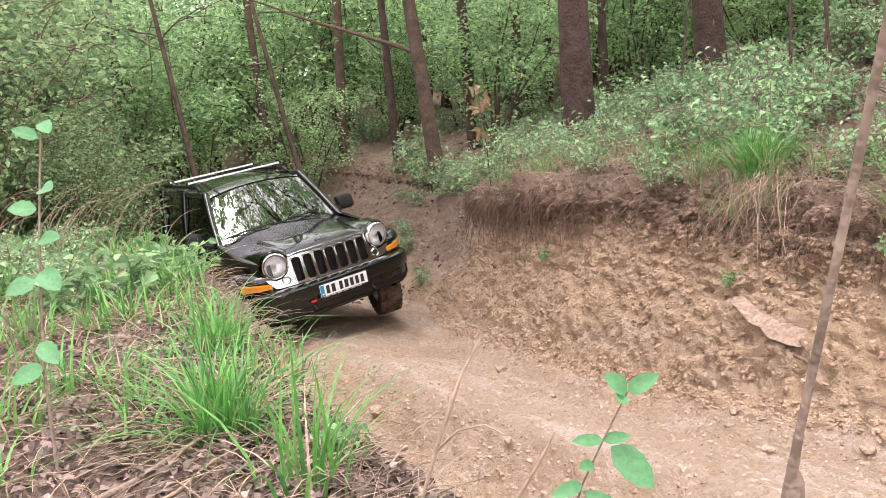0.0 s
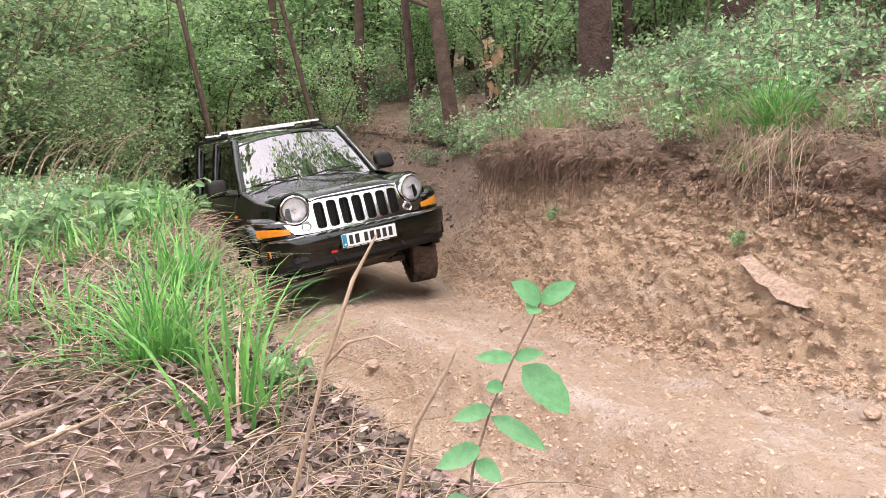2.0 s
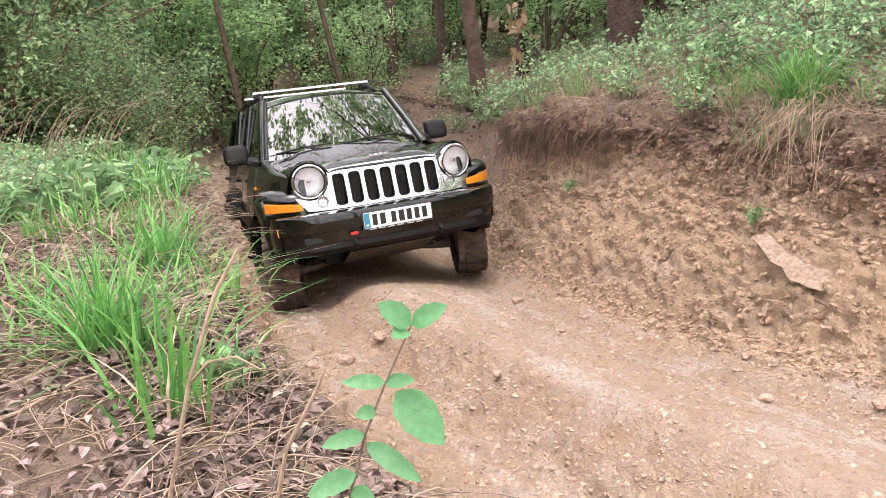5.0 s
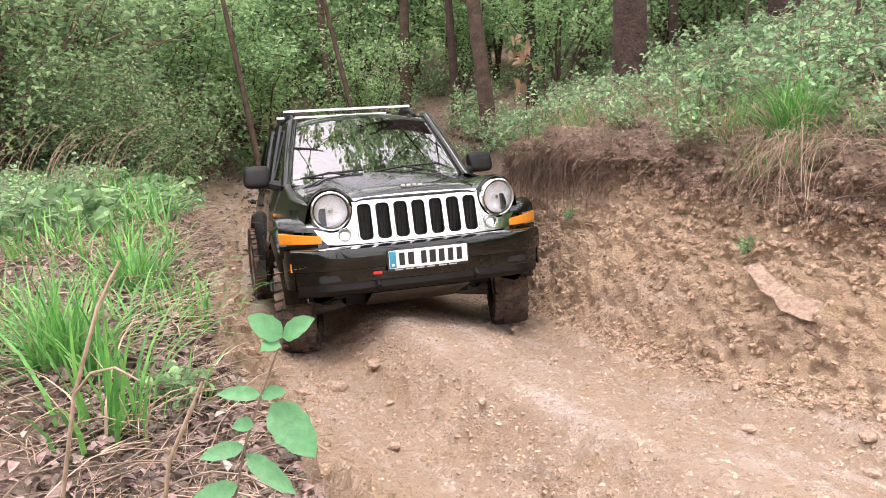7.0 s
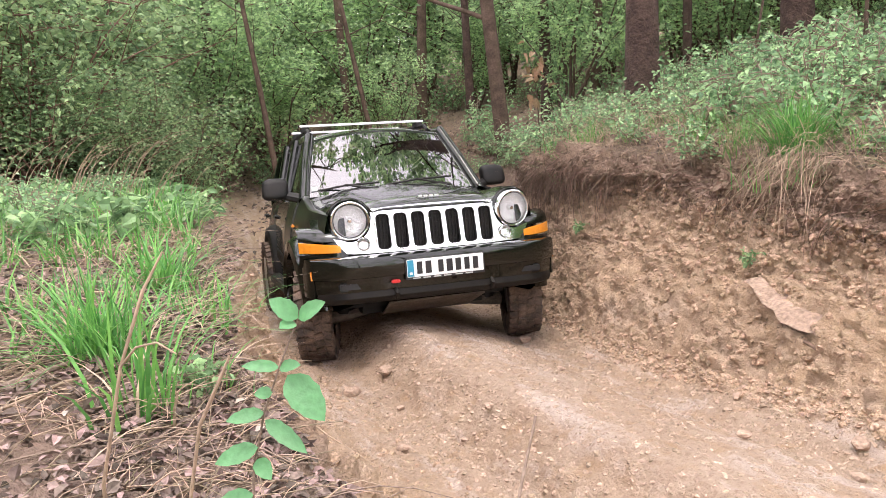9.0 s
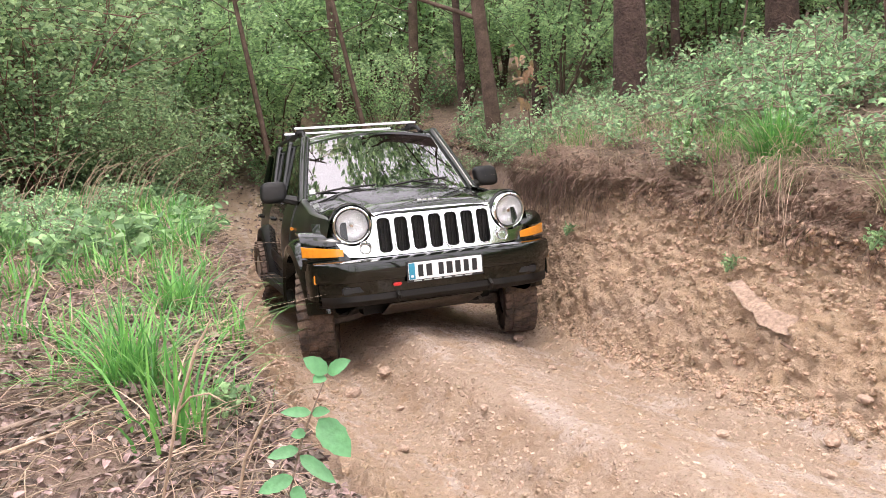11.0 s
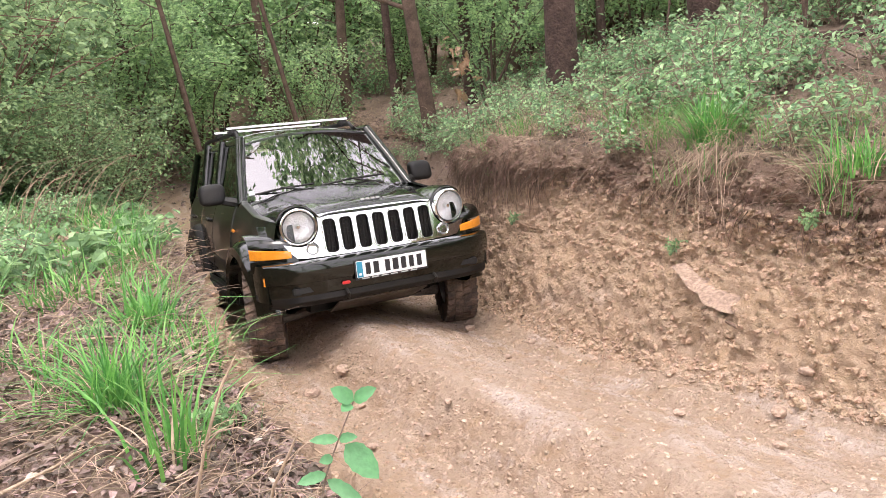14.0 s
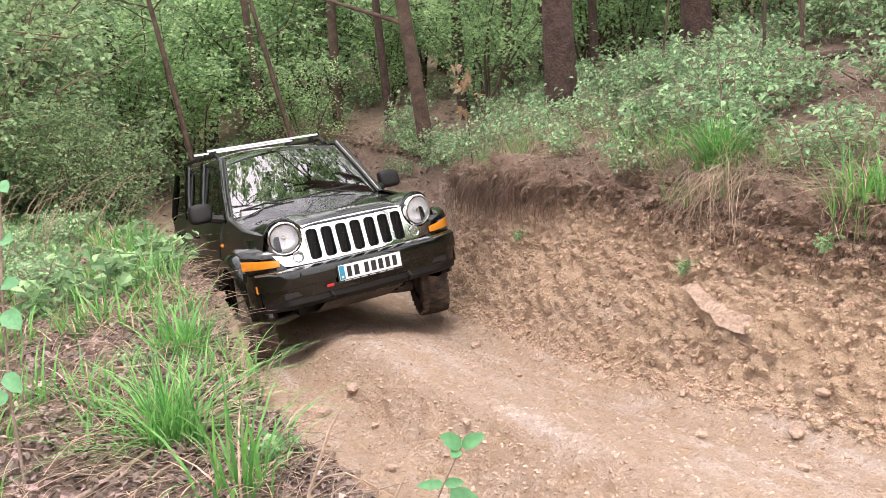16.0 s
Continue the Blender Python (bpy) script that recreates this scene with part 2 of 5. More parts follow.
def vnoise(p, scale, seed=0):
    """Smooth value noise from -1 to 1 at the points p."""
    q = np.asarray(p) * scale
    f = np.floor(q).astype(np.int64)
    w = q - f
    w = w * w * (3 - 2 * w)
    out = 0
    for a in (0, 1):
        for b in (0, 1):
            for c in (0, 1):
                k = (w[:, 0] if a else 1 - w[:, 0]) * (w[:, 1] if b else 1 - w[:, 1]) * (w[:, 2] if c else 1 - w[:, 2])
                out = out + k * hash3(f[:, 0] + a, f[:, 1] + b, f[:, 2] + c, seed)
    return out * 2 - 1


def cells(p, scale, seed=0):
    """Distance to the nearest of randomly set points: rounded lumps with creases between them."""
    q = np.asarray(p) * scale
    f = np.floor(q).astype(np.int64)
    best = np.full(len(q), 9.0)
    for a in (-1, 0, 1):
        for b in (-1, 0, 1):
            for c in (-1, 0, 1):
                i, j, k = f[:, 0] + a, f[:, 1] + b, f[:, 2] + c
                d = (i + hash3(i, j, k, seed) - q[:, 0]) ** 2 + (j + hash3(i, j, k, seed + 1) - q[:, 1]) ** 2 + (k + hash3(i, j, k, seed + 2) - q[:, 2]) ** 2
                best = np.minimum(best, d)
    return np.sqrt(best)


# ---- ground: a sunken track between two banks, u along the track, v across it ----
def to_xy(u, v):
    return 0.5 * u + 0.866 * v, -0.866 * u + 0.5 * v


def to_uv(x, y):
    return 0.5 * x - 0.866 * y, 0.866 * x + 0.5 * y


def along(u, us, vs):
    return np.interp(u, us, vs)


def track_z(u):
    return along(u, [-60, -20, -14, -10.5, -8.8, -7.3, -6.7, -5.2, -3.5, -2.2, -1.5, 0, 3, 30], [2.6, 0.75, 0.1, -0.36, -0.38, -0.33, -0.28, -0.07, 0.08, 0.27, 0.34, 0.5, 0.7, 1.6])


def foot_right(u):
    return along(u, [-60, -14, -9, -7.9, -7, -5.5, -4.7, -3.5, -2.2, 0, 3, 30], [5.5, 4.5, 4.35, 4.25, 3.85, 3.52, 3.42, 3.31, 3.28, 3.4, 3.7, 4])


def edge_right_z(u):
    return along(u, [-60, -20, -14, -9, -7.8, -7, -5.5, -4.3, -2, 0, 30], [3.2, 1.5, 1.0, 0.9, 0.95, 1.1, 1.29, 1.34, 1.33, 1.3, 2.0])


def edge_left(u):
    return along(u, [-60, -9, -6, -5, -4, -3.4, -2.1, -1, 0, 3, 30], [0.6, 0.8, 0.9, 0.98, 0.92, 0.81, 0.69, 0.69, 0.8, 0.9, 0.9])


def profile(u):
    """The section across the track: v, z and the layer (bank, root soil, litter) of its corners."""
    zt, fr, ze, el = track_z(u), foot_right(u), edge_right_z(u), edge_left(u)
    soft = along(u, [-2.5, -1.0], [0, 1])
    zl = along(u, [-60, -20, -12, -7, -5, -3, -1.5, 0, 30], [3.0, 1.6, 0.95, 1.0, 1.08, 1.18, 1.13, 1.08, 1.6])
    cut = along(u, [-8.4, -7.0, -6.2], [0.0, 0.75, 1.0])
    ease = float(along(u, [-4.9, -3.7], [0, 1]))
    wild = along(u, [-14.5, -12.0], [1, 0])
    crest = float(along(u, [-7.5, -5.6, -4.7, -1.5], [0.08, 0.13, 0.24, 0.22]))
    mid = (1.62 + fr) / 2 - 0.12
    return [
        (-90, zl + 6, 0, 0, 1), (-14, zl + 1.6, 0, 0, 1), (-5, zl + 0.62, 0, 0, 1), (-2.2, zl + 0.3, 0, 0, 1), (-0.6, zl + 0.13, 0, 0, 1), (el - 0.35, zl + 0.05, 0, 0, 1), (el, zl - 0.03, 0, 0.2, 0.9),
        (el + 0.08 + 0.14 * soft, zl - 0.2, 0.7, 0.5, 0.2 * soft), (el + 0.17 + 0.31 * soft, zl * 0.5 + zt * 0.5, 1, 0, 0), (el + 0.31 + 0.47 * soft, zt + 0.1, 0.6, 0, 0), (1.62 + 0.12 * soft, zt - 0.03, 0, 0, wild),
        (mid - 0.52, zt + 0.0, 0.25, 0, wild), (mid - 0.24, zt + crest, 0, 0, wild), (mid + 0.3, zt + crest * 0.5, 0, 0, wild), (fr - 0.34, zt - 0.04, 0, 0, wild), (fr - 0.08, zt + 0.02, 0.35, 0, 0), (fr, zt + 0.1, 0.7, 0, 0),
        (fr + 0.27 + 0.2 * (1 - cut), zt * 0.55 + ze * 0.45, cut, 0, 1 - cut), (fr + 0.41 + 0.45 * (1 - cut), ze - 0.36 * cut - 0.1, cut, 0.1, 1 - cut), (fr + 0.47 + 0.5 * (1 - cut), ze - 0.27 * cut - 0.05, 0.8, 0.6 - 0.2 * ease, 0),
        (fr + (0.30 + 0.2 * ease) * cut + 0.9 * (1 - cut), ze - 0.17 * cut, 0, 1, 0), (fr + (0.40 + 0.2 * ease) * cut + 1.0 * (1 - cut), ze - 0.04, 0, 0.8, 0.2), (fr + 0.74 + 0.45 * (1 - cut), ze + 0.02, 0, 0.2, 0.9), (fr + 1.4, ze + 0.13, 0, 0, 1),
        (fr + 3.2, ze + 0.5, 0, 0, 1), (fr + 7, ze + 1.0, 0, 0, 1), (fr + 16, ze + 1.8, 0, 0, 1), (fr + 90, ze + 7, 0, 0, 1)]


CUTS = [10, 12, 10, 12, 22, 10, 9, 9, 11, 14, 16, 14, 14, 18, 12, 6, 24, 26, 8, 10, 8, 12, 20, 20, 14, 10, 8]
SPAN = np.concatenate([i + np.arange(n) / n for i, n in enumerate(CUTS)] + [np.array([float(len(CUTS))])])
US = np.concatenate([np.linspace(-90, -22, 14), np.linspace(-20.5, -11, 40), np.linspace(-10.94, -6.5, 112), np.linspace(-6.48, -0.6, 320), np.linspace(-0.55, 2.5, 40), np.linspace(3, 40, 12)])


def build_ground():
    rows, cols = len(US), len(SPAN)
    p, layer = np.zeros((rows, cols, 3)), np.zeros((rows, cols, 3))
    for i, u in enumerate(US):
        prof = np.array(profile(u))
        k = np.arange(len(prof))
        v, z = np.interp(SPAN, k, prof[:, 0]), np.interp(SPAN, k, prof[:, 1])
        for _ in range(3):
            v[1:-1], z[1:-1] = (v[:-2] + 2 * v[1:-1] + v[2:]) / 4, (z[:-2] + 2 * z[1:-1] + z[2:]) / 4
        p[i, :, 0], p[i, :, 1] = to_xy(u, v)
        p[i, :, 2] = z
        for c in range(3):
            layer[i, :, c] = np.interp(SPAN, k, prof[:, 2 + c])
    du, ds = np.gradient(p, axis=0), np.gradient(p, axis=1)
    nrm = np.cross(ds, du)
    nrm /= np.linalg.norm(nrm, axis=2, keepdims=True) + 1e-9
    nrm[nrm[..., 2].mean(1) < 0] *= -1
    flat = p.reshape(-1, 3)
    bank, root, lit = layer[..., 0].ravel(), layer[..., 1].ravel(), layer[..., 2].ravel()
    wob = vnoise(flat, 1.1, 1) * 0.05 + vnoise(flat, 2.7, 2) * 0.035
    lumps = np.abs(vnoise(flat, 6.0, 3)) * 0.6 + np.abs(vnoise(flat, 13, 4)) * 0.4
    fine = vnoise(flat, 26, 5)
    crumb = (0.55 - cells(flat + vnoise(flat, 5, 31)[:, None] * 0.03, 12.5, 40)) * 0.55 + (0.5 - cells(flat, 26, 50)) * 0.45
    pock = np.clip(vnoise(flat, 2.1, 33) * 1.6, 0, 1)
    d = crumb * (0.036 + (0.05 + 0.045 * pock) * bank + 0.10 * root) + wob * (0.35 + 0.65 * np.maximum(bank, root)) + (lumps - 0.3) * (0.026 + 0.035 * bank + 0.13 * root) + fine * (0.013 + 0.02 * bank + 0.03 * root)
    d = d + vnoise(flat, 3.4, 61) * 0.07 * root + vnoise(flat, 1.7, 62) * 0.05 * root
    flat = flat + nrm.reshape(-1, 3) * d[:, None]
    far = np.clip((np.abs(flat[:, 0]) + np.abs(flat[:, 1]) - 12) / 10, 0, 1)
    flat[:, 2] += far * (vnoise(flat, 0.14, 8) * 0.5)
    idx = np.arange(rows * cols).reshape(rows, cols)
    faces = np.stack([idx[:-1, :-1], idx[:-1, 1:], idx[1:, 1:], idx[1:, :-1]], -1).reshape(-1, 4)
    ob = link_mesh("ground", flat.tolist(), faces[:, ::-1].tolist(), SOIL, None, True)
    soft = np.clip(layer.reshape(-1, 3) + vnoise(flat, 5, 6)[:, None] * 0.35 * (layer.reshape(-1, 3) > 0.02), 0, 1)
    at = ob.data.color_attributes.new("layer", "FLOAT_COLOR", "POINT")
    at.data.foreach_set("color", np.c_[soft, np.ones(len(soft))].ravel())
    tagged(ob, "tan sandy rutted track between crumbling soil banks", "ground", "", "structure")
    return ob, flat.reshape(rows, cols, 3), nrm


ground, GRID, GNORM = build_ground()


def on_ground(u, s):
    """Place and normal on the ground at u along the track and s of the section's corners."""
    i, j = int(np.clip(np.searchsorted(US, u), 0, len(US) - 1)), int(np.clip(np.searchsorted(SPAN, s), 0, len(SPAN) - 1))
    return Vector(GRID[i, j]), Vector(GNORM[i, j])


def ground_at(x, y):
    """The height of the ground's top at x, y."""
    u, v = to_uv(x, y)
    i = int(np.clip(np.searchsorted(US, u), 1, len(US) - 1))
    row = GRID[i]
    vv = 0.866 * row[:, 0] + 0.5 * row[:, 1]
    near = np.argsort(np.abs(vv - v))[:3]
    return float(row[near, 2].max())


# ---- the off-road car: x to its right, y ahead, z up, its origin on the ground under the front axle ----
def box(bm, lo, hi, bevel=0.0, seg=2):
    r = bmesh.ops.create_cube(bm, size=1)
    lo, hi = Vector(lo), Vector(hi)
    for v in r["verts"]:
        v.co = Vector([(lo[k] + hi[k]) / 2 + v.co[k] * (hi[k] - lo[k]) for k in range(3)])
    if bevel:
        es = {e for v in r["verts"] for e in v.link_edges}
        bmesh.ops.bevel(bm, geom=list(es), offset=bevel, segments=seg, affect="EDGES", clamp_overlap=True)


def cube(lo, hi, bevel=0.0):
    bm = bmesh.new()
    box(bm, lo, hi, bevel)
    return bm


def tube_into(bm, path, radii, sides=8, cap=True):
    """A tapered round bar along a path."""
    path = [Vector(q) for q in path]
    rings = []
    side = None
    for i, q in enumerate(path):
        t = (path[min(i + 1, len(path) - 1)] - path[max(i - 1, 0)]).normalized()
        side = (Vector((0.31, 0.95, 0.12)) if side is None else side)
        side = (side - t * side.dot(t)).normalized()
        up = t.cross(side)
        r = radii[i] if hasattr(radii, "__len__") else radii
        rings.append([bm.verts.new(q + (side * math.cos(a) + up * math.sin(a)) * r) for a in (2 * math.pi * k / sides for k in range(sides))])
    for a, b in zip(rings, rings[1:]):
        for k in range(sides):
            bm.faces.new((a[k], a[(k + 1) % sides], b[(k + 1) % sides], b[k]))
    if cap and sides > 2:
        bm.faces.new(rings[0][::-1])
        bm.faces.new(rings[-1])


def tubes(path, radii, sides=8):
    bm = bmesh.new()
    tube_into(bm, path, radii, sides)
    return bm


def sheet(points, thick=0.0, closed=False):
    """A grid of points [row][col]; thick sets it in along its normal."""
    bm = bmesh.new()
    vs = [[bm.verts.new(q) for q in row] for row in points]
    for a, b in zip(vs, vs[1:]):
        for k in range(len(a) - (0 if closed else 1)):
            try:
                bm.faces.new((a[k], a[(k + 1) % len(a)], b[(k + 1) % len(a)], b[k]))
            except ValueError:
                pass
    if thick:
        bmesh.ops.recalc_face_normals(bm, faces=bm.faces)
        bmesh.ops.solidify(bm, geom=list(bm.faces), thickness=thick)
    return bm


def lathe(profile, seg=40, axis="x"):
    """Turns (along, radius) round the axis."""
    rows = []
    for k in range(seg):
        a = 2 * math.pi * k / seg
        c, s = math.cos(a), math.sin(a)
        rows.append([(h, r * c, r * s) if axis == "x" else (r * c, h, r * s) for h, r in profile])
    rows.append(rows[0])
    bm = sheet(rows)
    bmesh.ops.remove_doubles(bm, verts=bm.verts, dist=1e-5)
    return bm


AXLE, RADIUS, TRACK = 2.65, 0.375, 0.785
ARCH = 0.43


def side_x(y, z):
    """Half the body's width at a place of its side."""
    x = 0.83 - 0.10 * max(0, (z - 0.78) / 0.4) ** 2 - 0.05 * max(0, (0.72 - z) / 0.35) ** 2
    x -= 0.10 * min(1, max(0, (-0.9 - y) / 1.7))
    x -= 0.10 * max(0, (y - 0.15) / 0.5) ** 2.2 + 0.08 * max(0, (-3.2 - y) / 0.42) ** 2.5
    return x


def sill_z(y):
    z = 0.42
    for c in (0, -AXLE):
        if abs(y - c) < ARCH:
            z = max(z, RADIUS + math.sqrt(ARCH**2 - (y - c) ** 2))
    return z


def belt_z(y):
    return 1.10 + 0.085 * min(1, max(0, (0.6 - y) / 0.95)) ** 0.8 - 0.0


def hood_z(x, y):
    k = min(1, max(0, (0.66 - y) / 1.0))
    z = 1.088 + 0.125 * k**0.75
    z -= 0.06 * (abs(x) / 0.72) ** 2.6 + 0.05 * max(0, (y - 0.52) / 0.16) ** 2
    z += 0.022 / (1 + math.exp((abs(x) - 0.40 - 0.05 * k) / 0.02))
    lid = 1.01 + math.sqrt(max(0.0, 0.152**2 - min(0.152, abs(abs(x) - 0.57)) ** 2))
    fade = min(1, max(0, (y - 0.0) / 0.45))
    return z + max(0.0, lid - z) * fade * fade * (3 - 2 * fade)


def build_body(car):
    for sx in (1, -1):
        rows = []
        for y in np.linspace(0.60, -3.60, 170):
            zb, zt = sill_z(y), belt_z(y) - (0.0 if y < -0.3 else 0.035 * min(1, (y + 0.3) / 0.5) + 0.012)
            row = [(sx * (side_x(y, zb) - 0.14), y, zb + 0.03), (sx * (side_x(y, zb) - 0.03), y, zb)]
            for k in range(9):
                z = zb + 0.012 + (zt - zb - 0.012) * k / 8
                row.append((sx * side_x(y, z), y, z))
            row += [(sx * (side_x(y, zt) - 0.015), y, zt + 0.008), (sx * (side_x(y, zt) - 0.05), y, zt + 0.006)]
            rows.append(row)
        part("side_panel", sheet(rows), PAINT_DUSTY if sx > 0 else PAINT, car, smooth=True)
        # wheel wells
        for c in (0, -AXLE):
            well = []
            for k in range(15):
                a = math.pi * (0.06 + 0.88 * k / 14)
                y, z = c + (ARCH + 0.02) * math.cos(a), RADIUS + (ARCH + 0.02) * math.sin(a)
                well.append([(sx * 0.42, y, z), (sx * 0.70, y, z)])
            part("wheel_well", sheet(well), PLASTIC, car, smooth=True)
            # flare
            fl = []
            for k in range(25):
                a = math.pi * (0.03 + 0.96 * k / 24)
                ring = []
                for r, x in ((ARCH - 0.005, 0.78), (ARCH - 0.005, 0.895), (ARCH + 0.015, 0.915), (ARCH + 0.07, 0.905), (ARCH + 0.105, 0.86), (ARCH + 0.115, 0.80)):
                    y, z = c + r * math.cos(a) * (1.0 if c else 1.04), RADIUS + r * math.sin(a) * 1.0
                    ring.append((sx * (x - (0.05 * max(0, (y - 0.2) / 0.35) ** 2 if c == 0 else 0.095)), y, z))
                fl.append(ring)
            part("fender_flare", sheet(fl, 0.0), PAINT if c == 0 else PLASTIC, car, smooth=True)
        # doors, set a little proud with a gap round them
        for name, y0, y1 in (("front_door", -0.46, -1.44), ("rear_door", -1.46, -2.30)):
            grid = []
            for y in np.linspace(y0, y1, 14):
                grid.append([(sx * (side_x(y, z) + 0.008), y, z) for z in np.linspace(max(0.47, sill_z(y) + 0.03), belt_z(y) - 0.01, 10)])
            door = part(name, sheet(grid, 0.02), PAINT_DUSTY if sx > 0 else PAINT, car, "", True)
            h = part("handle", tubes([(sx * 0.815, y1 + 0.22, 1.02), (sx * 0.845, y1 + 0.2, 1.025), (sx * 0.845, y1 + 0.08, 1.03), (sx * 0.815, y1 + 0.06, 1.03)], 0.014, 8), PLASTIC, door, "", True)
            grid = [[(sx * (side_x(y, 0.62) + (0.022 if 0.60 < z < 0.70 else 0.006)), y, z) for z in (0.585, 0.605, 0.65, 0.695, 0.715)] for y in np.linspace(y0 - 0.02, y1 + 0.02 if y1 > -2 else -2.13, 8)]
            part("door_moulding", sheet(grid), PLASTIC, door, "", True)
        part("sill", cube((sx * 0.80 - 0.05, -2.2, 0.36), (sx * 0.80 + 0.05, -0.42, 0.46), 0.02), PLASTIC, car)
        part("side_marker", cube((sx * 0.82 - 0.012, -0.38, 0.955), (sx * 0.82 + 0.012, -0.32, 0.985), 0.008), AMBER, car)
    # bonnet
    rows = []
    for t in np.linspace(0, 1, 34):
        row = []
        for k in range(-24, 25):
            x = (0.735 - 0.03 * t) * k / 24
            y = -0.36 + (0.36 + 0.664 - 0.055 * (abs(x) / 0.66) ** 2.2) * t
            row.append((x, y, hood_z(x, y)))
        rows.append(row)
    bonnet = part("bonnet", sheet(rows, 0.025), PAINT, car, "dark green bonnet with a raised centre", True)
    for k, x in enumerate((0.06, 0.022, -0.018, -0.056)):
        w, h = (0.016, 0.02)
        part("badge_letter", cube((x - w, 0.56, 1.132), (x + w, 0.575, 1.132 + h * 0.6), 0.004), ALU, bonnet, "small raised silver bar" if k == 0 else "")
    # cowl between bonnet and windscreen
    part("cowl", sheet([[(x, -0.33, hood_z(x * 0.95, -0.36) - 0.01) for x in np.linspace(-0.74, 0.74, 15)], [(x, -0.45, hood_z(x * 0.95, -0.36) - 0.015) for x in np.linspace(-0.74, 0.74, 15)]], 0.02), PLASTIC, car)
    # front bulkhead behind the lamps and the grille, tail and floor
    part("radiator_support", cube((-0.66, 0.36, 0.56), (0.66, 0.44, 1.04), 0.02), PLASTIC, car)
    part("chassis", cube((-0.62, -3.5, 0.40), (0.62, 0.42, 0.62), 0.05), PLASTIC, car)
    # Underbody parts, set low also to keep daylight from under the car.
    part("front_subframe", cube((-0.5, -0.3, 0.33), (0.5, 0.3, 0.46), 0.05), PLASTIC, car)
    part("gearbox", cube((-0.22, -1.7, 0.27), (0.2, -0.28, 0.45), 0.06), STEEL, car, smooth=True)
    part("fuel_tank", cube((-0.55, -3.2, 0.3), (0.1, -2.0, 0.45), 0.06), PLASTIC, car)
    part("exhaust", tubes([(0.28, -0.3, 0.36), (0.3, -1.5, 0.34), (0.34, -2.3, 0.36), (0.36, -3.4, 0.4)], [0.03, 0.03, 0.09, 0.03], 10), STEEL, car, smooth=True)
    for sx in (1, -1):
        part("suspension_arm", tubes([(sx * 0.3, 0.06, 0.36), (sx * 0.5, 0.08, 0.31), (sx * 0.66, 0.06, 0.3)], [0.05, 0.04, 0.05], 8), STEEL, car, smooth=True)
        part("coil_strut", tubes([(sx * 0.56, 0.06, 0.32), (sx * 0.53, 0.02, 0.75)], [0.06, 0.065], 10), PLASTIC, car, smooth=True)
    part("skid_plate", sheet([[(-0.34, 0.62, 0.45), (0.34, 0.62, 0.45)], [(-0.32, 0.3, 0.335), (0.32, 0.3, 0.335)], [(-0.3, -0.35, 0.32), (0.3, -0.35, 0.32)]], 0.012), STEEL, car, "scraped steel skid plate")
    part("front_axle", tubes([(-0.66, 0, 0.37), (-0.3, 0.02, 0.34), (0.3, 0.02, 0.34), (0.66, 0, 0.37)], [0.035, 0.05, 0.05, 0.035], 10), STEEL, car, smooth=True)
    part("rear_axle", tubes([(-0.66, -AXLE, 0.375), (-0.12, -AXLE, 0.375), (0, -AXLE, 0.375), (0.12, -AXLE, 0.375), (0.66, -AXLE, 0.375)], [0.04, 0.04, 0.12, 0.04, 0.04], 12), STEEL, car, smooth=True)
    rows = [[(x, -3.60 + 0.06 * (abs(x) / 0.75) ** 3, z) for x in np.linspace(-0.65, 0.65, 9)] for z in (0.45, 0.7, 0.95, 1.17)]
    part("tailgate", sheet(rows, 0.05), PAINT, car, smooth=True)
    part("rear_bumper", cube((-0.74, -3.74, 0.46), (0.74, -3.52, 0.70), 0.05), PLASTIC, car)


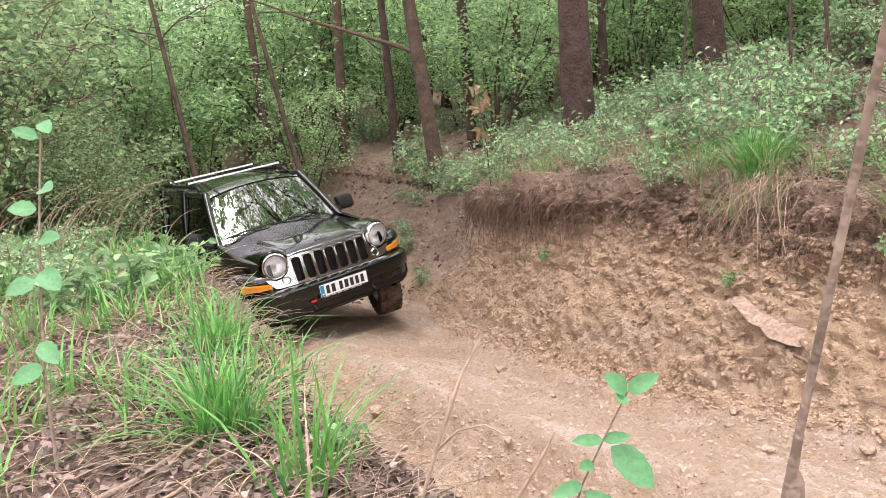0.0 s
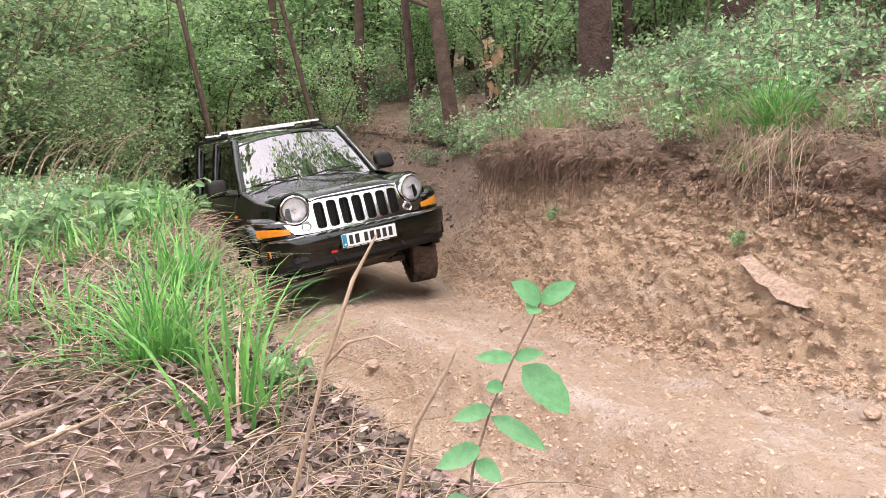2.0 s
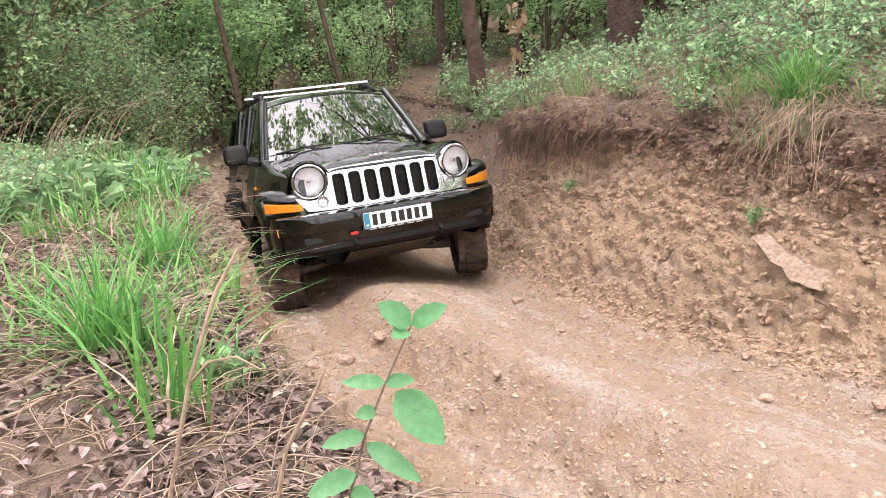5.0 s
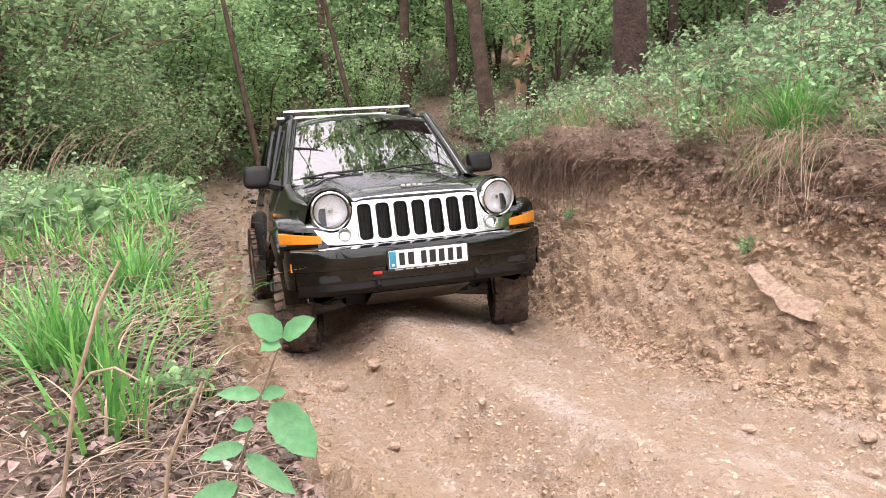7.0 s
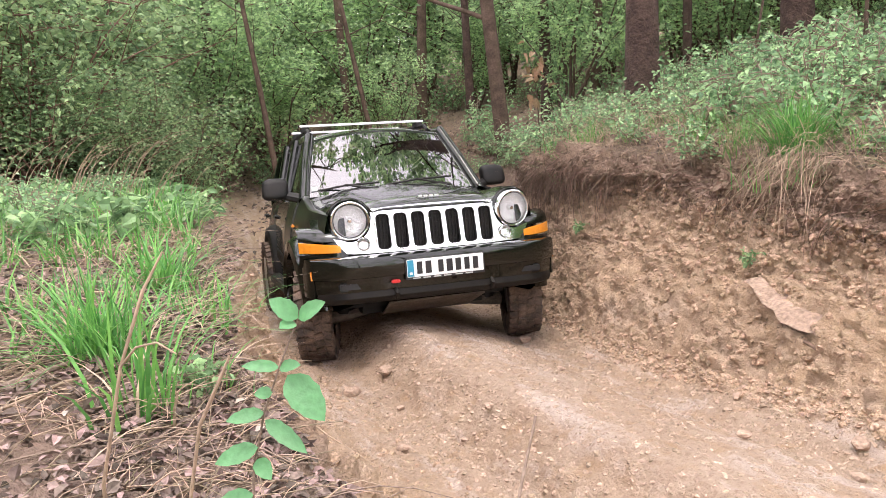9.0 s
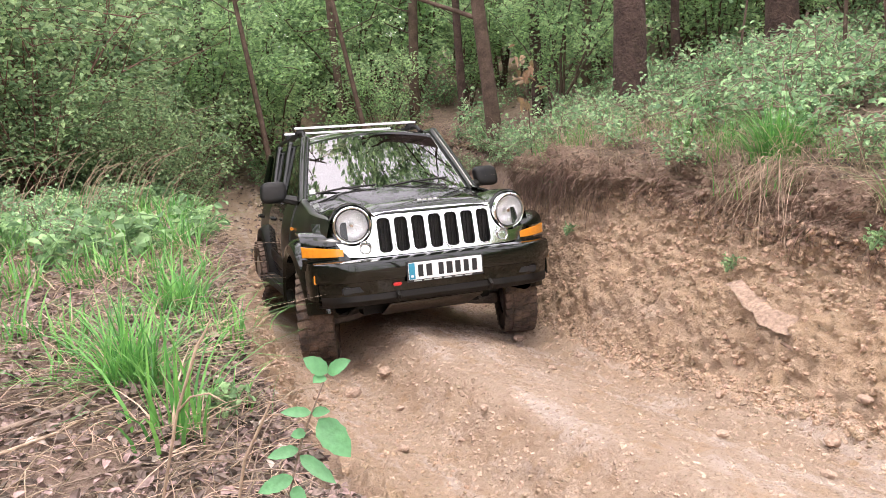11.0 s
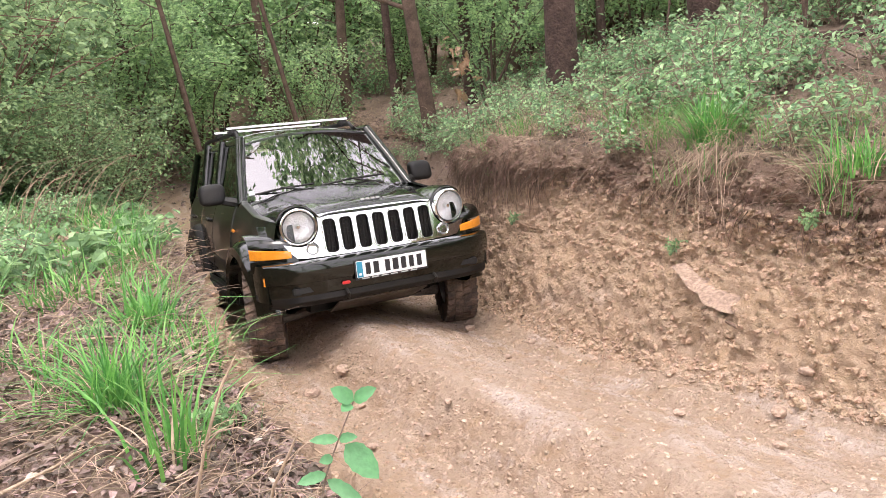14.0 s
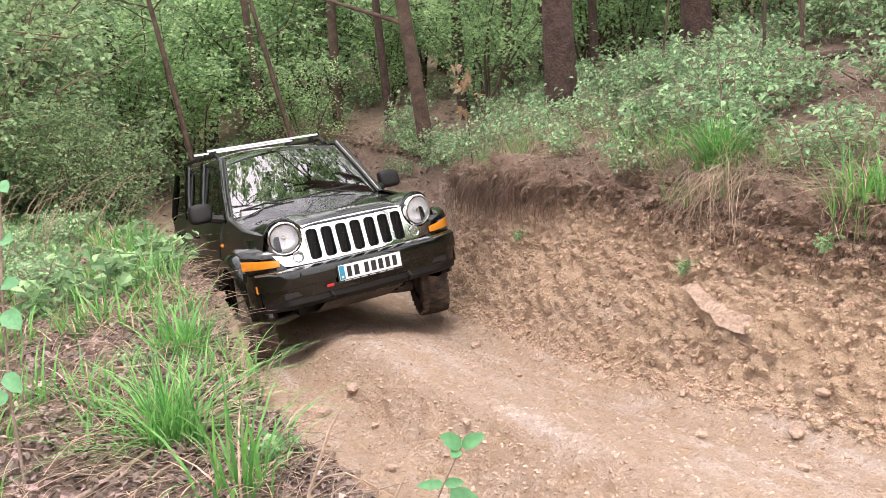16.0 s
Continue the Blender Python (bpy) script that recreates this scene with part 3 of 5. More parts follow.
def build_cabin(car):
    before = set(bpy.data.objects)

    def edge(y):
        """Half the width and height of the roof's edge."""
        return along(y, [-3.45, -3.2, -0.74], [0.555, 0.565, 0.575]), along(y, [-3.45, -3.2, -1.6, -0.74], [1.55, 1.60, 1.63, 1.59])

    rows = []
    for y in np.linspace(-0.70, -3.42, 24):
        w, z = edge(y)
        drop = 0.02 * max(0, (y + 0.86) / 0.16) ** 2
        rows.append([(w * k / 10, y, z + 0.055 * (1 - (abs(k) / 10) ** 2.4) - drop) for k in range(-10, 11)])
    part("roof", sheet(rows, 0.03), PAINT, car, smooth=True)
    # windscreen, bowed, between the pillars
    rows = []
    for t in np.linspace(0, 1, 12):
        w = 0.705 - 0.125 * t
        rows.append([(w * k / 10, -0.365 - 0.345 * t + 0.045 * (1 - (k / 10) ** 2) * (1 - 0.4 * t) - 0.02, 1.175 + 0.415 * t + 0.02 * (1 - (k / 10) ** 2) * t) for k in range(-10, 11)])
    part("windscreen", sheet(rows), WINDSCREEN, car, "windscreen mirroring branches and a pale sky", True)
    part("sticker", cube((0.60, -0.405, 1.215), (0.648, -0.400, 1.245)), PALE, car, "pale green windscreen sticker")
    part("rear_window", sheet([[(-0.6, -3.55, 1.18), (0.6, -3.55, 1.18)], [(-0.52, -3.44, 1.54), (0.52, -3.44, 1.54)]]), TINTED, car)
    for sx in (1, -1):
        def bar(name, a, b, w, d):
            bm = bmesh.new()
            tube_into(bm, [(sx * a[0], a[1], a[2]), (sx * (a[0] + b[0]) / 2 + sx * 0.008, (a[1] + b[1]) / 2, (a[2] + b[2]) / 2), (sx * b[0], b[1], b[2])], [w, w, w], 10)
            bmesh.ops.scale(bm, vec=(1, d, 1), space=Matrix.Translation((0, -(a[1] + b[1]) / 2, 0)), verts=bm.verts) if d != 1 else None
            part(name, bm, PAINT, car, smooth=True)

        bar("front_pillar", (0.715, -0.36, 1.15), (0.585, -0.74, 1.60), 0.043, 1)
        bar("roof_rail_edge", (0.585, -0.72, 1.60), (0.572, -3.40, 1.57), 0.036, 1)
        bar("centre_pillar", (0.735, -1.43, 1.14), (0.60, -1.47, 1.62), 0.04, 1)
        bar("rear_pillar", (0.735, -2.32, 1.15), (0.60, -2.42, 1.62), 0.05, 1)
        bar("tail_pillar", (0.70, -3.45, 1.15), (0.565, -3.36, 1.57), 0.075, 1)

        def pane(name, y0, y1, t0, t1):
            g = []
            for t in np.linspace(0, 1, 6):
                x = 0.735 - 0.14 * t
                a, b = y0 + (t0 - y0) * t, y1 + (t1 - y1) * t
                g.append([(sx * x, a + (b - a) * k / 4, 1.17 + 0.43 * t) for k in range(5)])
            part(name, sheet(g), TINTED, car, smooth=True)

        pane("side_window", -0.42, -1.41, -0.80, -1.45)
        pane("side_window", -1.47, -2.28, -1.50, -2.38)
        pane("quarter_window", -2.38, -3.38, -2.46, -3.3)
        # roof rails and bar feet
        part("roof_rail", tubes([(sx * 0.55, -0.98, 1.625), (sx * 0.548, -1.06, 1.668), (sx * 0.545, -2.6, 1.672), (sx * 0.545, -3.0, 1.66), (sx * 0.54, -3.1, 1.60)], 0.017, 8), PLASTIC, car, smooth=True)
        # mirror
        shell = bmesh.new()
        bmesh.ops.create_uvsphere(shell, u_segments=24, v_segments=16, radius=1)
        for v in shell.verts:
            q = v.co
            v.co = Vector([math.copysign(abs(c) ** 0.55, c) for c in q])
            v.co = Vector((sx * 0.912 + 0.103 * v.co.x, -0.53 + 0.062 * v.co.y, 1.245 + 0.074 * v.co.z))
        mirror = part("mirror", shell, PLASTIC, car, "black door mirror", True)
        part("mirror_arm", tubes([(sx * 0.72, -0.47, 1.17), (sx * 0.84, -0.52, 1.20)], [0.035, 0.03], 8), PLASTIC, mirror, smooth=True)
        part("mirror_glass", cube((sx * 0.915 - 0.08, -0.596, 1.19), (sx * 0.915 + 0.08, -0.591, 1.30), 0.002), MIRROR, mirror)
    for y in (-1.215, -1.98):
        bar_ = part("crossbar", cube((-0.60, y - 0.02, 1.708), (0.60, y + 0.02, 1.724), 0.006), ALU, car, "silver aluminium roof crossbar")
        for sx in (1, -1):
            bm = cube((sx * 0.545 - 0.045, y - 0.05, 1.655), (sx * 0.545 + 0.045, y + 0.05, 1.704), 0.014)
            part("bar_foot", bm, PLASTIC, bar_)
            part("end_cap", cube((sx * 0.606 - 0.006, y - 0.022, 1.704), (sx * 0.606 + 0.006, y + 0.022, 1.728), 0.004), PLASTIC, bar_)
    # wipers
    for x0, x1, y1, z1 in ((0.18, 0.60, -0.40, 1.225), (-0.42, 0.05, -0.375, 1.235)):
        w = part("wiper", tubes([(x0 - 0.05, -0.33, 1.195), (x0 + 0.1, -0.335, 1.225), ((x0 + x1) / 2, y1 + 0.035, z1 + 0.02)], [0.012, 0.009, 0.007], 6), PLASTIC, car)
        part("wiper_blade", tubes([(x0 - 0.06, y1 + 0.045, z1 + 0.02), ((x0 + x1) / 2, y1 + 0.03, z1 + 0.013), (x1, y1 - 0.01, z1 - 0.01)], 0.008, 6), PLASTIC, w)
    # cabin: dashboard, wheel, seats
    part("dashboard", cube((-0.68, -0.72, 0.98), (0.68, -0.40, 1.155), 0.04), CABIN, car)
    part("cabin_floor", cube((-0.72, -3.4, 0.62), (0.72, -0.40, 0.70)), CABIN, car)
    st = part("steering_wheel", lathe([(-0.012 + 0.0, 0.18), (0.006, 0.195), (0.012, 0.18), (0.006, 0.165), (-0.012, 0.18)], 28, "y"), CABIN, car, smooth=True)
    st.matrix_basis = pose(-0.36, -0.86, 1.10, -25)
    for x in (-0.37, 0.37):
        seat = part("seat", cube((x - 0.25, -1.62, 0.76), (x + 0.25, -1.08, 0.93), 0.05), CABIN, car)
        b = part("seat_back", cube((x - 0.24, -1.72, 0.86), (x + 0.24, -1.58, 1.34), 0.05), CABIN, seat)
        part("headrest", cube((x - 0.13, -1.72, 1.36), (x + 0.13, -1.62, 1.52), 0.04), CABIN, seat)
    part("rear_bench", cube((-0.62, -2.62, 0.76), (0.62, -2.42, 1.28), 0.05), CABIN, car)
    # the glasshouse stands 0.08 m taller than the drawn section, and leans back with its height
    for ob in set(bpy.data.objects) - before:
        if ob.type == "MESH" and ob is not st:
            for v in ob.data.vertices:
                h = max(0.0, v.co.z - 1.165)
                v.co = (v.co.x * (1 - 0.04 * min(1, h / 0.5)) * (1 - 0.13 * min(1, max(0.0, (-1.0 - v.co.y) / 2.2))), v.co.y - 0.22 * h, v.co.z + 0.155 * h)
            ob.data.update()


def build_front(car):
    def face_y(x, z):
        return 0.708 - 0.045 * (abs(x) / 0.66) ** 2.2 - 0.05 * (z - 0.80) / 0.25

    # chrome grille panel with seven upright slots
    def rounded(cx, cz, w, h, r, n=4):
        pts = []
        for qx, qz, a0 in ((1, 1, 0), (-1, 1, 90), (-1, -1, 180), (1, -1, 270)):
            for k in range(n + 1):
                a = radians(a0 + 90 * k / n)
                pts.append((cx + qx * (w / 2 - r) + r * math.cos(a), cz + qz * (h / 2 - r) + r * math.sin(a)))
        return pts

    outline = []
    for sx in (1, -1):
        half = [(0.0, 0.788), (0.2, 0.788), (0.4, 0.789), (0.55, 0.792), (0.61, 0.80), (0.655, 0.85), (0.685, 0.90)]
        for k in range(9):
            a = radians(-62 - 118 * k / 8)
            half.append((0.570 + 0.138 * math.cos(a), 1.01 + 0.138 * math.sin(a)))
        half += [(0.445, 1.05), (0.425, 1.078), (0.2, 1.088), (0.0, 1.09)]
        outline.append([(sx * x, z) for x, z in half])
    loop = outline[0] + outline[1][::-1][1:-1]
    bm = bmesh.new()
    slots = [rounded(0.1195 * k, 0.925, 0.088, 0.228, 0.026) for k in range(-3, 4)]
    edges = []
    for pts in [loop] + slots:
        vs = [bm.verts.new((x, 0, z)) for x, z in pts]
        edges += [bm.edges.new((vs[k], vs[(k + 1) % len(vs)])) for k in range(len(vs))]
    bmesh.ops.triangle_fill(bm, use_beauty=True, use_dissolve=False, edges=edges)

    def in_slot(c):
        return any(abs(c.x - 0.1195 * k) < 0.040 and abs(c.z - 0.925) < 0.11 for k in range(-3, 4))

    bmesh.ops.delete(bm, geom=[f for f in bm.faces if in_slot(f.calc_center_median())], context="FACES_ONLY")
    r = bmesh.ops.extrude_face_region(bm, geom=list(bm.faces))
    for v in r["geom"]:
        if isinstance(v, bmesh.types.BMVert):
            v.co.y -= 0.03
    for v in bm.verts:
        v.co.y += face_y(v.co.x, v.co.z)
    grille = part("grille", bm, CHROME, car, "chrome grille with seven upright slots")
    for k in range(-3, 4):
        cx = 0.1195 * k
        rows = []
        for grow, out in ((-0.002, 0.0), (0.001, 0.008), (0.007, 0.008), (0.010, 0.0)):
            pp = rounded(cx, 0.925, 0.088 + 2 * grow, 0.228 + 2 * grow, 0.026 + grow, 3)
            rows.append([(x, face_y(x, z) + out, z) for x, z in pp])
        part("slot_rim", sheet(rows, 0, True), CHROME, grille, smooth=True)
        bm = bmesh.new()
        y = face_y(cx, 0.925) - 0.035
        box(bm, (cx - 0.048, y - 0.012, 0.80), (cx + 0.048, y - 0.006, 1.05))
        for q in range(4):
            box(bm, (cx - 0.036 + q * 0.024 - 0.003, y - 0.006, 0.81), (cx - 0.036 + q * 0.024 + 0.003, y + 0.004, 1.04))
        for q in range(7):
            box(bm, (cx - 0.044, y - 0.006, 0.835 + q * 0.03), (cx + 0.044, y + 0.001, 0.839 + q * 0.03))
        part("slot_mesh", bm, PLASTIC, grille)
    for sx in (1, -1):
        tilt = pose(sx * 0.570, face_y(0.57, 1.01) + 0.015, 1.01, -6, 0, -sx * 9)
        lamp = part("headlight", lathe([(0.008, 0.110), (0.018, 0.115), (0.020, 0.121), (0.014, 0.128), (-0.03, 0.131)], 44, "y"), CHROME, car, "round headlight with a chrome rim", True)
        lamp.matrix_basis = tilt
        part("reflector", lathe([(-0.045, 0.0), (-0.042, 0.035), (-0.03, 0.075), (-0.005, 0.10), (0.014, 0.107)], 36, "y"), REFLECTOR, lamp, smooth=True)
        part("bulb_shield", lathe([(-0.044, 0.02), (-0.005, 0.016), (0.0, 0.012), (0.002, 0.0)], 16, "y"), CHROME, lamp, smooth=True)
        part("lens", lathe([(0.040, 0.0), (0.037, 0.045), (0.028, 0.085), (0.014, 0.112)], 36, "y"), LENS, lamp, smooth=True)
        # body surround over the lamp, running back into the wing
        rows = []
        for t, r0, dz in ((-0.012, 0.133, 0), (-0.004, 0.139, 0), (-0.012, 0.146, 0), (-0.2, 0.150, 0.0)):
            rows.append([(sx * 0.570 + r0 * math.cos(radians(a)), face_y(0.57, 1.01) + 0.02 + t - 0.05 * (math.cos(radians(a)) * sx > 0) * abs(math.cos(radians(a))), 1.01 + r0 * math.sin(radians(a)) + dz) for a in np.linspace(-60, 240, 30)])
        part("headlight_surround", sheet(rows, 0.012), PAINT, car, smooth=True)
        small = part("parking_lamp", lathe([(0.016, 0.0), (0.013, 0.025), (0.004, 0.038)], 24, "y"), LENS, car, "small round parking lamp", True)
        small.matrix_basis = pose(sx * 0.497, face_y(0.49, 0.85) + 0.004, 0.853, -6, 0, -sx * 9)
        part("lamp_rim", lathe([(0.004, 0.036), (0.012, 0.042), (-0.005, 0.047)], 24, "y"), CHROME, small, smooth=True)
        part("lamp_bowl", lathe([(-0.012, 0.0), (-0.01, 0.025), (0.003, 0.037)], 20, "y"), ALU, small, smooth=True)
        # wing corner under the lamp, joining grille, flare and bumper
        rows = []
        for z in (0.76, 0.82, 0.88, 0.93, 0.97, 1.0, 1.03):
            rows.append([(sx * x, face_y(0.64, z) - 0.006 - 1.5 * max(0, x - 0.66) ** 1.3 - 0.9 * max(0, z - 0.89) ** 1.1 * max(0, x - 0.62) / 0.2, z) for x in np.linspace(0.60, 0.80, 12)])
        part("wing_corner", sheet(rows), PAINT, car, smooth=True)
        # amber turn lamp in the flare's nose
        rows = []
        for z, d in ((0.805, 0.0), (0.809, 0.006), (0.874, 0.004), (0.878, -0.004)):
            rows.append([(sx * x, 0.655 + d - 0.06 * ((x - 0.64) / 0.25) - 0.09 * max(0, (x - 0.70) / 0.2) ** 2.2, z + 0.01 * (x - 0.64) / 0.25 - (0.022 * (1 - (x - 0.64) / 0.25) if z > 0.85 else 0)) for x in np.linspace(0.645, 0.897, 12)])
        part("turn_lamp", sheet(rows, 0.02), AMBER, car, "amber turn lamp", True)
        rows = []
        for z, d in ((0.72, -0.05), (0.76, -0.012), (0.785, -0.002), (0.803, -0.003)):
            rows.append([(sx * x, 0.655 + d - 0.06 * ((x - 0.64) / 0.25) - 0.09 * max(0, (x - 0.70) / 0.2) ** 2.2, z) for x in np.linspace(0.62, 0.897, 12)])
        part("flare_nose", sheet(rows, 0.02), PAINT, car, smooth=True)
        rows = []
        for z, d in ((0.881, -0.002), (0.902, -0.006), (0.935, -0.03), (0.962, -0.09), (0.97, -0.2)):
            rows.append([(sx * x, 0.653 + d - 0.06 * ((x - 0.64) / 0.25) - 0.09 * max(0, (x - 0.70) / 0.2) ** 2.2, z + 0.01 * (x - 0.64) / 0.25) for x in np.linspace(0.665, 0.897, 10)])
        part("flare_cap", sheet(rows, 0.02), PAINT, car, smooth=True)
        part("side_reflector", cube((sx * 0.845 - 0.008, 0.635, 0.645), (sx * 0.845 + 0.012, 0.672, 0.705), 0.004), AMBER, car)

    # bumper: a bar with two steps, drawn back at its ends
    def bump_y(x):
        return 0.835 - 0.05 * (abs(x) / 0.88) ** 2 - 0.14 * max(0, (abs(x) - 0.6) / 0.28) ** 2

    def sweep(prof, w, n=40):
        return [[(x, bump_y(x) + y, z - 0.0 * abs(x)) for y, z in prof] for x in np.linspace(-w, w, n)]

    bumper = part("bumper", sheet(sweep([(-0.16, 0.785), (-0.03, 0.782), (-0.008, 0.772), (0, 0.755), (0, 0.665), (-0.012, 0.645), (-0.03, 0.64), (-0.034, 0.56), (-0.06, 0.53), (-0.2, 0.525)], 0.85), 0.014), PAINT, car, "dark green front bumper with a black lower lip", True)
    part("bumper_lip", sheet(sweep([(-0.04, 0.56), (-0.036, 0.515), (-0.06, 0.485), (-0.12, 0.47), (-0.34, 0.47)], 0.82), 0.012), PLASTIC, bumper, smooth=True)
    for sx in (1, -1):
        # No hollow is cut: the recess's shade is given as a black block.
        part("fog_recess_dark", cube((sx * 0.60 - 0.10, bump_y(0.6) - 0.05, 0.565), (sx * 0.60 + 0.10, bump_y(0.6) - 0.03, 0.622), 0.01), INK, bumper)
        rows = [[(sx * x, bump_y(0.86) - 0.0 - d, z) for x, d in ((0.836, 0.0), (0.862, 0.03), (0.875, 0.10), (0.88, 0.20))] for z in (0.53, 0.65, 0.72, 0.78)]
        part("bumper_end", sheet(rows, 0.012), PAINT, bumper, smooth=True)
        hook = part("tow_hook", tubes([(sx * 0.33, 0.70, 0.50), (sx * 0.33, 0.80, 0.50), (sx * 0.33, 0.83, 0.53), (sx * 0.33, 0.78, 0.56)], 0.014, 8), PLASTIC, bumper)
    part("tow_cover", cube((0.305, 0.805, 0.595), (0.365, 0.826, 0.617), 0.006), RED, bumper, "small red tow eye cover")
    # number plate, its writing as plain bars
    plate = part("number_plate", cube((-0.262, 0.838, 0.623), (0.262, 0.845, 0.738), 0.003), PLATE_WHITE, car, "white number plate with a blue band and dark bars")
    part("plate_holder", cube((-0.272, 0.828, 0.607), (0.272, 0.840, 0.745), 0.003), INK, plate)
    part("plate_band", cube((0.217, 0.8452, 0.627), (0.259, 0.8462, 0.734)), PLATE_BLUE, plate)
    part("band_mark", cube((0.229, 0.8464, 0.640), (0.247, 0.8468, 0.655)), PLATE_WHITE, plate)
    for x, w in ((0.178, 0.018), (0.118, 0.02), (0.034, 0.018), (-0.026, 0.021), (-0.086, 0.019), (-0.146, 0.018), (-0.206, 0.018)):
        part("plate_bar", cube((x - w, 0.8455, 0.641), (x + w, 0.8464, 0.721)), INK, plate)
    for x in (0.2, 0.13, 0.06, -0.01, -0.09, -0.16):
        part("holder_print", cube((x - 0.026, 0.8402, 0.611), (x + 0.026, 0.8408, 0.619)), PALE, plate)


def build_wheel(car, x, y):
    """A wheel about its own axle: tyre with tread blocks, rim with spokes."""
    sx = 1 if x > 0 else -1
    hub = new("wheel")
    hub.parent = car
    w, R = 0.125, RADIUS - 0.012
    prof = [(-0.105, 0.215), (-0.122, 0.25), (-0.128, 0.30), (-0.118, 0.345), (-0.095, R - 0.004), (0, R), (0.095, R - 0.004), (0.118, 0.345), (0.128, 0.30), (0.122, 0.25), (0.105, 0.215)]
    bm = lathe(prof, 48)
    rnd = random.Random(5)
    for k in range(36):
        for j, (x0, x1) in enumerate(((-0.122, -0.072), (-0.064, -0.008), (0.004, 0.062), (0.070, 0.122))):
            a = 2 * math.pi * (k + (0.5 if j % 2 else 0)) / 36
            b2 = bmesh.new()
            box(b2, (x0, -0.0235, R - 0.012 - (0.012 if j in (0, 3) else 0)), (x1, 0.0235, R + 0.011 - (0.006 if j in (0, 3) else 0)), 0.0)
            m = Matrix.Rotation(a, 4, "X") @ Matrix.Rotation(radians(14 * (1 if j % 2 else -1)), 4, "Z")
            vs = {}
            for v in b2.verts:
                vs[v] = bm.verts.new(m @ v.co)
            for f in b2.faces:
                bm.faces.new([vs[v] for v in f.verts])
            b2.free()
    part("tyre", bm, RUBBER, hub, "muddy all-terrain tyre with blocky tread", True)
    rim = part("rim", lathe([(sx * -0.09, 0.222), (sx * 0.04, 0.19), (sx * 0.09, 0.205), (sx * 0.108, 0.222), (sx * 0.112, 0.214), (sx * 0.095, 0.2), (sx * 0.03, 0.185), (sx * -0.09, 0.18)], 40), ALU, hub, "dusty alloy rim", True)
    part("brake_disc", lathe([(sx * 0.0, 0.05), (sx * 0.0, 0.15), (sx * 0.02, 0.15), (sx * 0.02, 0.05)], 32), STEEL, hub)
    for k in range(5):
        bm = bmesh.new()
        box(bm, (sx * 0.075 - 0.018, -0.034, 0.03), (sx * 0.075 + 0.018, 0.034, 0.205), 0.012)
        bmesh.ops.rotate(bm, cent=(0, 0, 0), matrix=Matrix.Rotation(2 * math.pi * k / 5, 3, "X"), verts=bm.verts)
        part("spoke", bm, ALU, rim)
    part("hub_cap", lathe([(sx * 0.04, 0.06), (sx * 0.10, 0.05), (sx * 0.108, 0.03), (sx * 0.11, 0.0)], 24), PLASTIC, rim, smooth=True)
    return hub


car = tagged(new("off_road_car"), "dark green off-road car with muddy tyres on a rutted track", "car")
build_body(car)
build_cabin(car)
build_front(car)
WHEELS = [(build_wheel(car, x, y), x, y) for x in (TRACK, -TRACK) for y in (0.06, -AXLE)]


# ---- plants ----
RNG = np.random.default_rng(11)
UP = np.array([0.0, 0.0, 1.0])


def unit(a):
    return a / (np.linalg.norm(a, axis=-1, keepdims=True) + 1e-9)


def leaves(places, ways, size, rng, droop=0.25, wide=0.62, fold=0.18, shape=4):
    """Leaves as verts and faces: each starts at its place and runs along its way. shape 4: two halves; shape 6: a pointed blade in four."""
    n = len(places)
    s = size * (0.65 + 0.7 * rng.random(n))[:, None]
    way = unit(np.asarray(ways) + np.array([0, 0, -droop]))
    side = unit(np.cross(way, unit(UP + rng.normal(0, 0.55, (n, 3)))))
    nor = np.cross(side, way)
    p = np.asarray(places)
    if shape == 4:
        vs = [p, p + way * s * 0.55 + side * s * wide / 2 + nor * s * fold, p + way * s, p + way * s * 0.55 - side * s * wide / 2 + nor * s * fold]
        quads = np.array([[0, 1, 2], [0, 2, 3]])
    else:
        vs = [p, p + way * s * 0.33 + side * s * wide * 0.5 + nor * s * fold, p + way * s * 0.7 + side * s * wide * 0.36 + nor * s * fold * 0.6,
              p + way * s - nor * s * 0.08, p + way * s * 0.7 - side * s * wide * 0.36 + nor * s * fold * 0.6, p + way * s * 0.33 - side * s * wide * 0.5 + nor * s * fold, p + way * s * 0.5]
        quads = np.array([[0, 1, 6], [1, 2, 6], [2, 3, 6], [3, 4, 6], [4, 5, 6], [5, 0, 6]])
    k = len(vs)
    verts = np.stack(vs, 1).reshape(-1, 3)
    faces = (quads[None] + (np.arange(n) * k)[:, None, None]).reshape(-1, 3)
    return verts, faces


def blades(roots, lean, height, width, rng, seg=4):
    """Arching grass blades."""
    n = len(roots)
    h = height * (0.5 + 0.7 * rng.random(n))
    out = unit(np.c_[lean[:, :2], np.zeros(n)])
    bend = np.linalg.norm(lean[:, :2], axis=1)
    side = np.c_[-out[:, 1], out[:, 0], np.zeros(n)]
    vs = []
    for i in range(seg + 1):
        t = i / seg
        c = roots + out * (h * bend * t**1.7)[:, None] + UP * (h * (t - 0.42 * np.minimum(bend, 1.3) * t**2.4))[:, None]
        w = width * (1 - t**1.5) * 0.5 + 0.0004
        vs += [c - side * w, c + side * w]
    k = len(vs)
    verts = np.stack(vs, 1).reshape(-1, 3)
    q = np.array([[2 * i, 2 * i + 1, 2 * i + 3, 2 * i + 2] for i in range(seg)])
    faces = (q[None] + (np.arange(n) * k)[:, None, None]).reshape(-1, 4)
    return verts, faces


